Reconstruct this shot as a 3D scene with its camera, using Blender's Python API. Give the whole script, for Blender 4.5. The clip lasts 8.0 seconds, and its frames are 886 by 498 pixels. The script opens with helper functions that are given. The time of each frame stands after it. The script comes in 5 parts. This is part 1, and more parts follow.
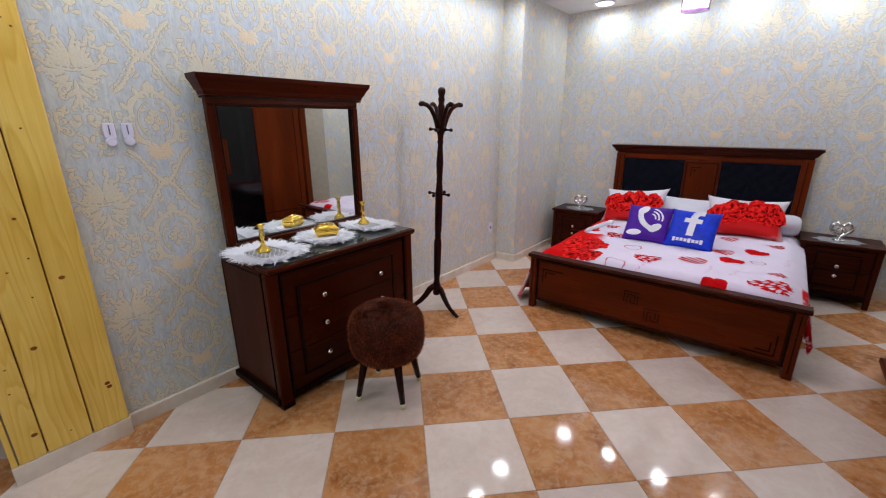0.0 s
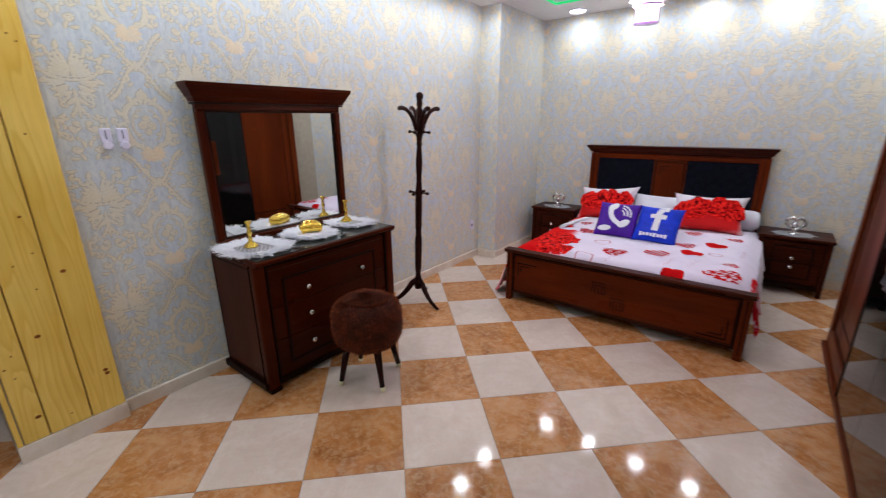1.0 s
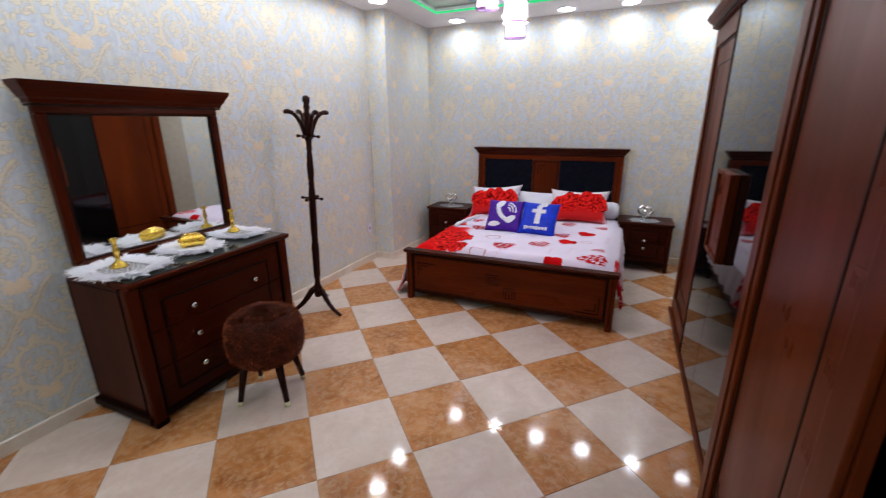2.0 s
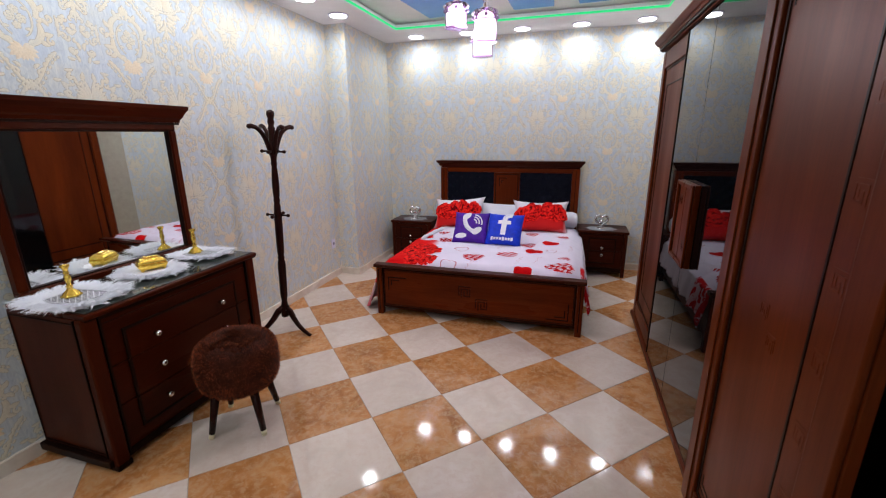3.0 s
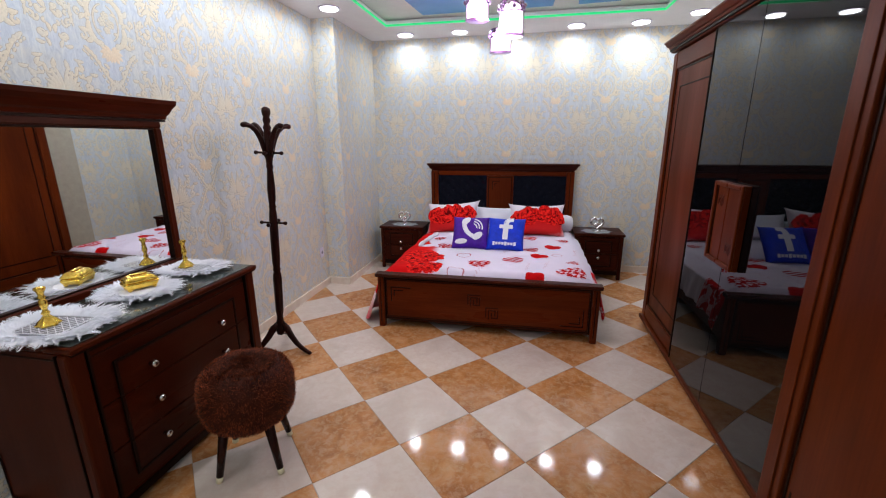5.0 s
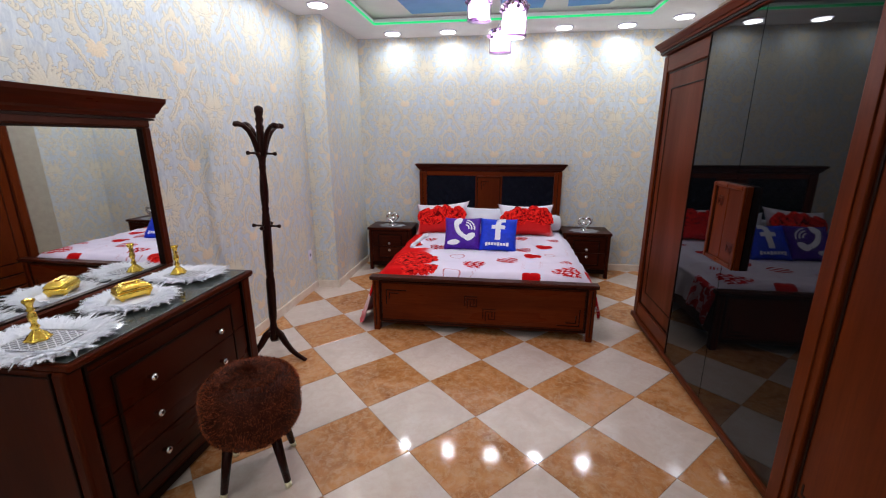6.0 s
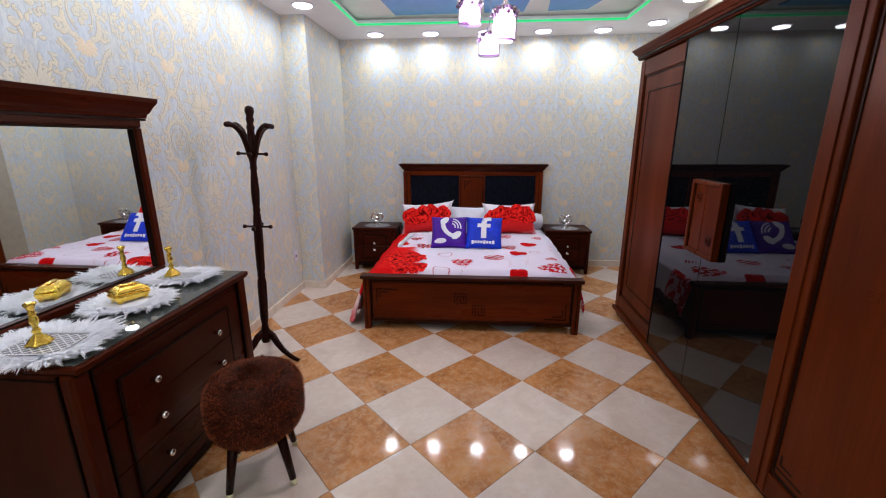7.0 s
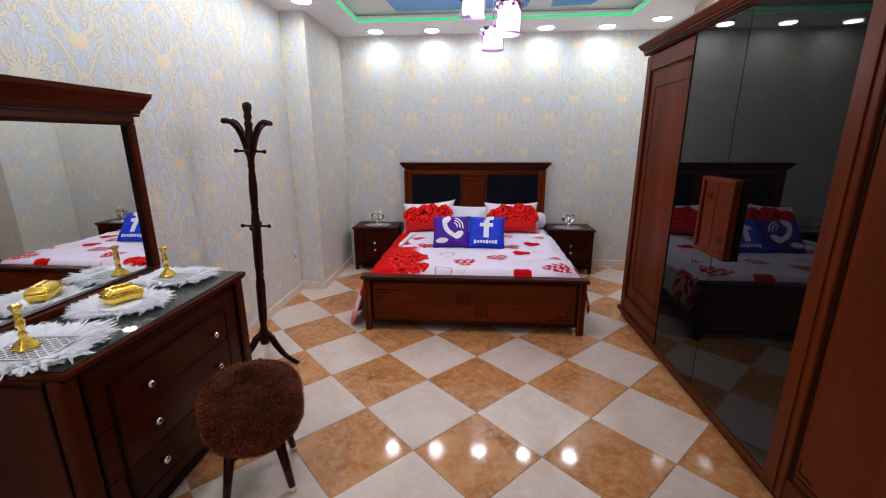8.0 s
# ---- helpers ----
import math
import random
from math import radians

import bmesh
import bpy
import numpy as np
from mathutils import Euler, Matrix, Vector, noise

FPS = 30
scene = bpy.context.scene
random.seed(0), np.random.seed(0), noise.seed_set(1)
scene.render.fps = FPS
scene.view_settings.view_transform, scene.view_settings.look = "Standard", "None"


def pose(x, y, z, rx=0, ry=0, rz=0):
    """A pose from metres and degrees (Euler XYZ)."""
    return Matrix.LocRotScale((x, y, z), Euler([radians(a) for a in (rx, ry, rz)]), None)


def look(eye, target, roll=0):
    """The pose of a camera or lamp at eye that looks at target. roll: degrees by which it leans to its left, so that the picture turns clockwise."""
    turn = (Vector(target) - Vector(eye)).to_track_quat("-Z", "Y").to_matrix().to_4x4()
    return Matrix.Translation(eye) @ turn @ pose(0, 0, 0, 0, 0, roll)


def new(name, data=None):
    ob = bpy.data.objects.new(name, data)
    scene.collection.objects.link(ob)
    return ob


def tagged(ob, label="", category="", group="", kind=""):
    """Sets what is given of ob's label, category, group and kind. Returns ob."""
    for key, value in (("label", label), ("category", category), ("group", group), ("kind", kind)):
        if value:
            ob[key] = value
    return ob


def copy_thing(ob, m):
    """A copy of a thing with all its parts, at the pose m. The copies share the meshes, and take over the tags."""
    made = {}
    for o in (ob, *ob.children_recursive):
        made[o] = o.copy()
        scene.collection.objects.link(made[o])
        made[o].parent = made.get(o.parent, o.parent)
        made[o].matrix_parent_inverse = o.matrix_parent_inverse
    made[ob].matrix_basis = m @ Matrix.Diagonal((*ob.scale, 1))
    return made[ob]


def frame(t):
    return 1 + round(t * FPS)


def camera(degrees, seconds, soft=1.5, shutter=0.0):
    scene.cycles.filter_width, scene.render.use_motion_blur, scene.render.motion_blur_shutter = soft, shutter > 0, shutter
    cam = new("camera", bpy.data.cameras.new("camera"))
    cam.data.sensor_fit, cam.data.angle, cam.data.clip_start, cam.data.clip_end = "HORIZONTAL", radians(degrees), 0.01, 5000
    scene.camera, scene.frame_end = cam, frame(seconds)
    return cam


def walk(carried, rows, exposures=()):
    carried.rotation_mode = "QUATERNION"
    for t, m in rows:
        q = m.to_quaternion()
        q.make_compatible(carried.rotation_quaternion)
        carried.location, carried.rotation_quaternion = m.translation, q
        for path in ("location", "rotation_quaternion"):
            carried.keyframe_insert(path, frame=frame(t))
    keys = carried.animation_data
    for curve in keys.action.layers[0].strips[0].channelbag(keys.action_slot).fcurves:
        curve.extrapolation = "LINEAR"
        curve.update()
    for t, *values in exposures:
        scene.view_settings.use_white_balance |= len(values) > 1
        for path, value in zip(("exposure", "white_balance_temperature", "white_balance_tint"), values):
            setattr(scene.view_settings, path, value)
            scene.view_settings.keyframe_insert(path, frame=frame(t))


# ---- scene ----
cam = camera(93.7, 8.0, soft=1.15, shutter=0.75)
PATH = [
    (0, (0.63, -2.17, 1.663), (-0.574, -0.685, 1.075), -0.4),
    (0.5, (0.743, -2.224, 1.675), (-0.462, -0.739, 1.088), -0.4),
    (1, (0.846, -2.264, 1.683), (-0.329, -0.755, 1.096), -0.6),
    (1.5, (0.896, -2.286, 1.697), (-0.068, -0.636, 1.106), -0.4),
    (2, (0.889, -2.314, 1.703), (0.123, -0.561, 1.119), -0.4),
    (3.5, (0.631, -2.384, 1.724), (0.129, -0.518, 1.209), -0.4),
    (4, (0.526, -2.347, 1.705), (0.078, -0.466, 1.193), -0.3),
    (4.5, (0.408, -2.288, 1.689), (-0.009, -0.4, 1.177), -0.3),
    (6, (0.113, -2.272, 1.696), (-0.157, -0.358, 1.183), -0.1),
    (6.5, (0.039, -2.321, 1.7), (-0.144, -0.397, 1.186), 0.0),
    (7, (-0.007, -2.353, 1.697), (-0.158, -0.426, 1.185), -0.1),
    (7.5, (-0.029, -2.346, 1.689), (-0.187, -0.419, 1.178), -0.3),
    (8, (-0.032, -2.286, 1.675), (-0.183, -0.358, 1.163), -0.2),
]
walk(cam, [(t, look(eye, target, roll)) for t, eye, target, roll in PATH],
     exposures=[(0, 0.0), (8, 0.0)])

# ---- light ----
world = bpy.data.worlds.new("world")
scene.world = world
world.use_nodes = True
world.node_tree.nodes["Background"].inputs[0].default_value = (0.5, 0.55, 0.65, 1)
world.node_tree.nodes["Background"].inputs[1].default_value = 0.02

CEIL = 2.91      # underside of the soffit
TRAY = 2.995      # raised middle of the ceiling
XL, XR, YB, YR = -2.01, 2.16, 3.27, -3.7   # left wall, right wall, bed wall, rear wall
PIER_X, PIER_Y = -1.755, 2.15
SPOT_W = 3.4
SPOTS = [(x, 3.02) for x in (-1.235, -0.57, 0.085, 0.745, 1.42)]
# The last of this row (-2.5) is unseen, added to light the pine end.
SPOTS += [(-1.645, y) for y in (1.85, 1.27, 0.64, 0.01, -0.62, -1.25, -1.88, -2.5)]
SPOTS += [(1.91, y) for y in (2.75, 1.95, 1.15, 0.35, -0.45, -1.25)]
# Unseen rear row, added to fill the walls with even light.
SPOTS += [(x, -3.4) for x in (-1.235, -0.57, 0.085, 0.745, 1.42)]
for x, y in SPOTS:
    lamp = bpy.data.lights.new("downlight_lamp", "AREA")
    lamp.energy, lamp.shape, lamp.size = SPOT_W, "DISK", 0.16
    lamp.color = (0.85, 0.92, 1.0)
    lamp.spread = radians(168)
    new("downlight_lamp", lamp).matrix_world = pose(x, y, CEIL - 0.025)
glow = bpy.data.lights.new("pendant_lamp", "POINT")
glow.energy, glow.shadow_soft_size, glow.color = 44.0, 0.24, (1.0, 0.86, 0.98)
new("pendant_lamp", glow).matrix_world = pose(0.07, 0.70, 2.25)


# ---- material helpers ----
def material(name, rough=0.5, metal=0.0, base=(0.5, 0.5, 0.5), ior=1.5, coat=0.0, sheen=0.0):
    m = bpy.data.materials.new(name)
    m.use_nodes = True
    p = m.node_tree.nodes["Principled BSDF"]
    p.inputs["Base Color"].default_value = (*base, 1)
    p.inputs["Roughness"].default_value = rough
    p.inputs["Metallic"].default_value = metal
    p.inputs["IOR"].default_value = ior
    p.inputs["Coat Weight"].default_value = coat
    p.inputs["Coat Roughness"].default_value = 0.12
    p.inputs["Sheen Weight"].default_value = sheen
    return m, m.node_tree.nodes, m.node_tree.links, p


def coords(nodes, links, scale=(1, 1, 1), turn=(0, 0, 0), kind="Object"):
    c = nodes.new("ShaderNodeTexCoord")
    mp = nodes.new("ShaderNodeMapping")
    mp.inputs["Scale"].default_value = scale
    mp.inputs["Rotation"].default_value = turn
    links.new(c.outputs[kind], mp.inputs["Vector"])
    return mp.outputs[0]


def noise_tex(nodes, links, vec, scale, detail=5.0, rough=0.6, warp=0.0):
    n = nodes.new("ShaderNodeTexNoise")
    n.inputs["Scale"].default_value, n.inputs["Detail"].default_value = scale, detail
    n.inputs["Roughness"].default_value, n.inputs["Distortion"].default_value = rough, warp
    if vec is not None:
        links.new(vec, n.inputs["Vector"])
    return n.outputs[0]


def ramp(nodes, links, fac, stops):
    r = nodes.new("ShaderNodeValToRGB")
    e = r.color_ramp.elements
    while len(e) < len(stops):
        e.new(0.5)
    for el, (pos, col) in zip(e, stops):
        el.position, el.color = pos, (*col, 1) if len(col) == 3 else col
    links.new(fac, r.inputs[0])
    return r.outputs[0]


def mix(nodes, links, fac, a, b, mode="MIX"):
    n = nodes.new("ShaderNodeMix")
    n.data_type, n.blend_type = "RGBA", mode
    for sock, v in ((n.inputs[0], fac), (n.inputs[6], a), (n.inputs[7], b)):
        if isinstance(v, (int, float)):
            sock.default_value = v
        elif isinstance(v, tuple):
            sock.default_value = (*v, 1)
        else:
            links.new(v, sock)
    return n.outputs[2]


def math_node(nodes, links, op, a, b=0.0, c=0.0):
    n = nodes.new("ShaderNodeMath")
    n.operation = op
    for sock, v in zip(n.inputs, (a, b, c)):
        if isinstance(v, (int, float)):
            sock.default_value = v
        else:
            links.new(v, sock)
    return n.outputs[0]


def bump(nodes, links, p, height, strength=0.2, distance=0.002):
    b = nodes.new("ShaderNodeBump")
    b.inputs["Strength"].default_value, b.inputs["Distance"].default_value = strength, distance
    links.new(height, b.inputs["Height"])
    links.new(b.outputs[0], p.inputs["Normal"])


# ---- materials ----
def wood(name, axis, dark, mid, light, rough=0.3, coat=0.0, gloss=0.32):
    m, n, l, p = material(name, rough, ior=1.28, coat=coat)
    s = [22.0, 22.0, 22.0]
    s["xyz".index(axis)] = 1.1
    v = coords(n, l, tuple(s))
    fine = noise_tex(n, l, v, 3.5, 8, 0.7, 0.6)
    s2 = [3.0, 3.0, 3.0]
    s2["xyz".index(axis)] = 0.5
    broad = noise_tex(n, l, coords(n, l, tuple(s2)), 1.4, 3, 0.5, 0.4)
    c1 = ramp(n, l, fine, [(0.3, dark), (0.52, mid), (0.75, light)])
    c2 = ramp(n, l, broad, [(0.3, (0.62, 0.55, 0.55)), (0.7, (1.15, 1.1, 1.05))])
    l.new(mix(n, l, 1.0, c1, c2, "MULTIPLY"), p.inputs["Base Color"])
    l.new(ramp(n, l, broad, [(0.3, (rough + 0.1,) * 3), (0.7, (rough - 0.06,) * 3)]), p.inputs["Roughness"])
    p.inputs["Specular Tint"].default_value = (1.0, 0.60, 0.44, 1)
    p.inputs["Specular IOR Level"].default_value = gloss
    bump(n, l, p, fine, 0.008, 0.0005)
    return m


# Drawer fronts: the bed's mahogany, darkened to put their shade into the colour.
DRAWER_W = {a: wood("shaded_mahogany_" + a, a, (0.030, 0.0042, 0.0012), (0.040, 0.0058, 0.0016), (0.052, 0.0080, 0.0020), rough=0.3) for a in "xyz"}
BED_W = {a: wood("warm_mahogany_" + a, a, (0.088, 0.0135, 0.0028), (0.112, 0.0180, 0.0036), (0.138, 0.0235, 0.0045), rough=0.3) for a in "xyz"}
WARD_W = {a: wood("orange_mahogany_" + a, a, (0.082, 0.0141, 0.0028), (0.102, 0.0186, 0.0035), (0.124, 0.0238, 0.0044), rough=0.36, gloss=0.30) for a in "xyz"}
# Half-dark copy for the dressing table's body and mirror frame, shade coloured in.
DRES_W = {a: wood("dimmed_mahogany_" + a, a, (0.046, 0.0064, 0.0015), (0.058, 0.0084, 0.0019), (0.072, 0.0110, 0.0024), rough=0.3) for a in "xyz"}
DARKW = {a: wood("dark_glaze_" + a, a, (0.005, 0.0018, 0.0014), (0.010, 0.0035, 0.0025), (0.018, 0.006, 0.004), 0.42) for a in "xyz"}
DEEP = {a: wood("deep_mahogany_" + a, a, (0.020, 0.004, 0.0025), (0.042, 0.0078, 0.0038), (0.068, 0.013, 0.005), 0.3) for a in "xyz"}
RACKW = wood("rack_wood", "z", (0.010, 0.0035, 0.003), (0.02, 0.006, 0.005), (0.038, 0.010, 0.008), 0.24, 0.1)


def pine_material():
    """Yellow varnished softwood: long flame-like growth lines, other on every board."""
    m, n, l, p = material("pine_varnished", 0.34, ior=1.4, coat=0.1)
    info = n.new("ShaderNodeObjectInfo")
    c = n.new("ShaderNodeTexCoord")
    add = n.new("ShaderNodeVectorMath")
    add.operation = "MULTIPLY_ADD"
    add.inputs[1].default_value = (3.0, 7.0, 11.0)
    l.new(info.outputs["Random"], add.inputs[0])
    l.new(c.outputs["Object"], add.inputs[2])
    mp = n.new("ShaderNodeMapping")
    mp.inputs["Scale"].default_value = (1.0, 1.0, 0.11)
    l.new(add.outputs[0], mp.inputs["Vector"])
    big = noise_tex(n, l, mp.outputs[0], 7.0, 2, 0.4, 0.3)
    rings = math_node(n, l, "FRACT", math_node(n, l, "MULTIPLY", big, 13.0))
    col = ramp(n, l, rings, [(0.0, (0.82, 0.585, 0.135)), (0.55, (0.79, 0.545, 0.11)), (0.88, (0.73, 0.47, 0.075)), (1.0, (0.81, 0.575, 0.13))])
    cloud = noise_tex(n, l, c.outputs["Object"], 2.2, 3, 0.5)
    tone = ramp(n, l, cloud, [(0.3, (0.90, 0.84, 0.72)), (0.7, (1.06, 1.08, 1.25))])
    fibre = noise_tex(n, l, coords(n, l, (90, 90, 2.0)), 1.5, 5, 0.7)
    fine = ramp(n, l, fibre, [(0.35, (0.94, 0.92, 0.88)), (0.65, (1.03, 1.03, 1.04))])
    col = mix(n, l, 1.0, mix(n, l, 1.0, col, tone, "MULTIPLY"), fine, "MULTIPLY")
    l.new(col, p.inputs["Base Color"])
    bump(n, l, p, fibre, 0.03, 0.0006)
    return m


PINE_M = pine_material()
KNOT_M = wood("pine_knot", "z", (0.16, 0.05, 0.01), (0.26, 0.09, 0.02), (0.4, 0.16, 0.04), 0.4, 0.2)


def tile_material(name, stops, vein, rough):
    m, n, l, p = material(name, rough, ior=1.55)
    info = n.new("ShaderNodeObjectInfo")
    c = n.new("ShaderNodeTexCoord")
    add = n.new("ShaderNodeVectorMath")
    add.operation = "MULTIPLY_ADD"
    shift = n.new("ShaderNodeCombineXYZ")
    l.new(info.outputs["Random"], shift.inputs[0])
    l.new(info.outputs["Random"], shift.inputs[1])
    add.inputs[1].default_value = (37.0, 53.0, 0.0)
    l.new(shift.outputs[0], add.inputs[0])
    l.new(c.outputs["Object"], add.inputs[2])
    v = add.outputs[0]
    a = noise_tex(n, l, v, 5.0, 8, 0.62, 0.9)
    b = noise_tex(n, l, v, 23.0, 6, 0.7, 0.5)
    col = ramp(n, l, a, stops)
    streak = ramp(n, l, b, [(0.46, (0, 0, 0)), (0.62, (1, 1, 1))])
    col = mix(n, l, math_node(n, l, "MULTIPLY", streak, 0.65), col, vein)
    tone = math_node(n, l, "MULTIPLY_ADD", info.outputs["Random"], 0.12, 0.94)
    comb = n.new("ShaderNodeCombineXYZ")
    for i in range(3):
        l.new(tone, comb.inputs[i])
    l.new(mix(n, l, 1.0, col, comb.outputs[0], "MULTIPLY"), p.inputs["Base Color"])
    l.new(ramp(n, l, a, [(0.3, (rough,) * 3), (0.7, (rough + 0.05,) * 3)]), p.inputs["Roughness"])
    bump(n, l, p, noise_tex(n, l, v, 9.0, 2, 0.5), 0.03, 0.0015)
    return m


TILE_BROWN = tile_material("ceramic_brown", [(0.30, (0.30, 0.108, 0.028)), (0.5, (0.47, 0.192, 0.062)), (0.70, (0.60, 0.305, 0.130))], (0.56, 0.34, 0.18), 0.055)
TILE_CREAM = tile_material("ceramic_cream", [(0.28, (0.55, 0.445, 0.375)), (0.5, (0.63, 0.525, 0.45)), (0.72, (0.68, 0.585, 0.52))], (0.60, 0.465, 0.385), 0.055)
m, n, l, p = material("grout", 0.8, base=(0.42, 0.34, 0.26))
l.new(ramp(n, l, noise_tex(n, l, coords(n, l), 40), [(0.3, (0.3, 0.23, 0.17)), (0.7, (0.5, 0.42, 0.33))]), p.inputs["Base Color"])
GROUT = m
m, n, l, p = material("skirting_tile", 0.16)
l.new(ramp(n, l, noise_tex(n, l, coords(n, l), 7, 6), [(0.3, (0.62, 0.52, 0.42)), (0.7, (0.76, 0.68, 0.59))]), p.inputs["Base Color"])
SKIRT = m


def wallpaper_material():
    m, n, l, p = material("wallpaper", 0.5)
    v = coords(n, l)
    cloud = noise_tex(n, l, v, 4.2, 5, 0.6, 0.6)
    fibre = noise_tex(n, l, coords(n, l, (70, 70, 3.0)), 1.0, 6, 0.7, 0.8)
    base = ramp(n, l, cloud, [(0.36, (0.54, 0.60, 0.665)), (0.50, (0.56, 0.606, 0.635)), (0.64, (0.585, 0.61, 0.598))])
    streak = ramp(n, l, fibre, [(0.35, (0.91, 0.91, 0.92)), (0.65, (1.05, 1.05, 1.04))])
    mott = noise_tex(n, l, coords(n, l, (1.0, 1.0, 0.45)), 34.0, 5, 0.65, 1.6)
    tone = ramp(n, l, mott, [(0.34, (0.84, 0.85, 0.88)), (0.5, (1.0, 1.0, 1.0)), (0.66, (1.14, 1.10, 1.03))])
    base = mix(n, l, 1.0, base, streak, "MULTIPLY")
    l.new(mix(n, l, 1.0, base, tone, "MULTIPLY"), p.inputs["Base Color"])
    bump(n, l, p, mott, 0.45, 0.002)
    return m


def ornament_material(name, a, b, c):
    m, n, l, p = material(name, 0.42)
    v = coords(n, l)
    big = noise_tex(n, l, v, 9.0, 4, 0.6, 0.5)
    grain = noise_tex(n, l, v, 120.0, 3, 0.6)
    col = ramp(n, l, big, [(0.34, a), (0.52, b), (0.68, c)])
    dust = ramp(n, l, grain, [(0.35, (0.90, 0.89, 0.88)), (0.65, (1.04, 1.03, 1.02))])
    l.new(mix(n, l, 1.0, col, dust, "MULTIPLY"), p.inputs["Base Color"])
    bump(n, l, p, grain, 0.3, 0.001)
    return m


PAPER = wallpaper_material()
GOLDLEAF = ornament_material("wallpaper_cream_relief", (0.715, 0.648, 0.50), (0.69, 0.65, 0.53), (0.665, 0.648, 0.565))
PEACHLEAF = ornament_material("wallpaper_peach_bloom", (0.78, 0.645, 0.455), (0.755, 0.65, 0.485), (0.72, 0.655, 0.525))
TANLEAF = ornament_material("wallpaper_tan_outline", (0.43, 0.365, 0.265), (0.43, 0.385, 0.30), (0.42, 0.405, 0.345))
m, n, l, p = material("ceiling_paint", 0.6)
l.new(ramp(n, l, noise_tex(n, l, coords(n, l), 6, 4), [(0.3, (0.83, 0.83, 0.84)), (0.7, (0.88, 0.88, 0.89))]), p.inputs["Base Color"])
bump(n, l, p, noise_tex(n, l, coords(n, l), 60, 3), 0.06, 0.001)
CEIL_M = m
m, n, l, p = material("blue_ceiling_paint", 0.35)
l.new(ramp(n, l, noise_tex(n, l, coords(n, l), 5, 4), [(0.3, (0.055, 0.25, 0.72)), (0.7, (0.085, 0.31, 0.80))]), p.inputs["Base Color"])
BLUE_PAINT = m


def plain(name, base, rough=0.5, metal=0.0, vary=0.12, scale=30.0, relief=0.05, sheen=0.0, ior=1.5, coat=0.0, gloss=0.5):
    m, n, l, p = material(name, rough, metal, base, ior, coat, sheen)
    p.inputs["Specular IOR Level"].default_value = gloss
    t = noise_tex(n, l, coords(n, l), scale, 5, 0.65)
    lo = tuple(c * (1 - vary) for c in base)
    hi = tuple(min(1.0, c * (1 + vary)) for c in base)
    l.new(ramp(n, l, t, [(0.32, lo), (0.68, hi)]), p.inputs["Base Color"])
    if relief:
        bump(n, l, p, t, relief, 0.001)
    return m


def glowing(name, colour, strength, base=(0.8, 0.8, 0.8)):
    m, n, l, p = material(name, 0.4, base=base)
    p.inputs["Emission Color"].default_value = (*colour, 1)
    p.inputs["Emission Strength"].default_value = strength
    return m


BLACKGLASS = material("black_glass", 0.012, base=(0.002, 0.0025, 0.003), ior=1.40)[0]
MIRROR = material("mirror_silver", 0.01, 1.0, (0.86, 0.88, 0.87))[0]
TOPGLASS = material("smoked_glass_top", 0.02, base=(0.036, 0.041, 0.035), ior=1.9)[0]
CHROME = plain("polished_chrome", (0.78, 0.78, 0.78), 0.14, 1.0, 0.05, 20, 0)
m, n, l, p = material("gilded_metal", 0.24, 1.0)
chased = n.new("ShaderNodeTexVoronoi")
chased.feature, chased.inputs["Scale"].default_value = "SMOOTH_F1", 75.0
l.new(coords(n, l), chased.inputs["Vector"])
l.new(ramp(n, l, chased.outputs["Distance"], [(0.2, (1.0, 0.73, 0.15)), (0.75, (0.82, 0.50, 0.06))]), p.inputs["Base Color"])
bump(n, l, p, chased.outputs["Distance"], 0.6, 0.004)
GOLD = m
SILVER = plain("silver_lace", (0.66, 0.66, 0.68), 0.35, 0.6, 0.2, 80, 0.3)
DARKLACE = plain("dark_lace", (0.13, 0.13, 0.15), 0.45, 0.3, 0.4, 120, 0.3)
DOILY_M = plain("grey_lace", (0.30, 0.31, 0.33), 0.5, 0.3, 0.3, 90, 0.3)
WHITE_PL = plain("white_plastic", (0.70, 0.68, 0.82), 0.3, 0, 0.03, 20, 0)
GREY_PL = plain("grey_plastic", (0.12, 0.12, 0.2), 0.4, 0, 0.05, 20, 0)
LED_WHITE = glowing("downlight_glow", (0.95, 0.98, 1.0), 14.0)
LED_GREEN = glowing("green_led", (0.01, 0.82, 0.27), 0.8, (0.02, 0.3, 0.1))
PEND_GLOW = glowing("pendant_glow", (1.0, 0.74, 0.97), 4.5)
m, n, l, p = material("pendant_crystal", 0.05, ior=1.45, base=(0.95, 0.85, 1.0))
p.inputs["Transmission Weight"].default_value = 1.0
bump(n, l, p, noise_tex(n, l, coords(n, l), 90, 2), 0.3, 0.002)
CRYSTAL = m
NAVY = plain("navy_tufted_velvet", (0.0035, 0.0042, 0.010), 0.8, 0, 0.4, 90, 0.3, gloss=0.12)
FUR_BROWN = plain("brown_fur", (0.050, 0.0098, 0.0040), 0.6, 0, 0.55, 14, 0.3, gloss=0.12)
# Paler copy of the brown fur: the sheen on the stool's rim as colour.
FUR_SHEEN = plain("brown_fur_sheen", (0.30, 0.066, 0.021), 0.65, 0, 0.5, 45, 0, gloss=0.15)
FUR_WHITE = plain("white_fur", (0.92, 0.92, 0.98), 0.85, 0, 0.05, 45, 0, gloss=0.1)
CREAM_TIP = plain("cream_rubber", (0.72, 0.66, 0.42), 0.5)
PLASTER = plain("hall_paint", (0.5, 0.36, 0.34), 0.7)
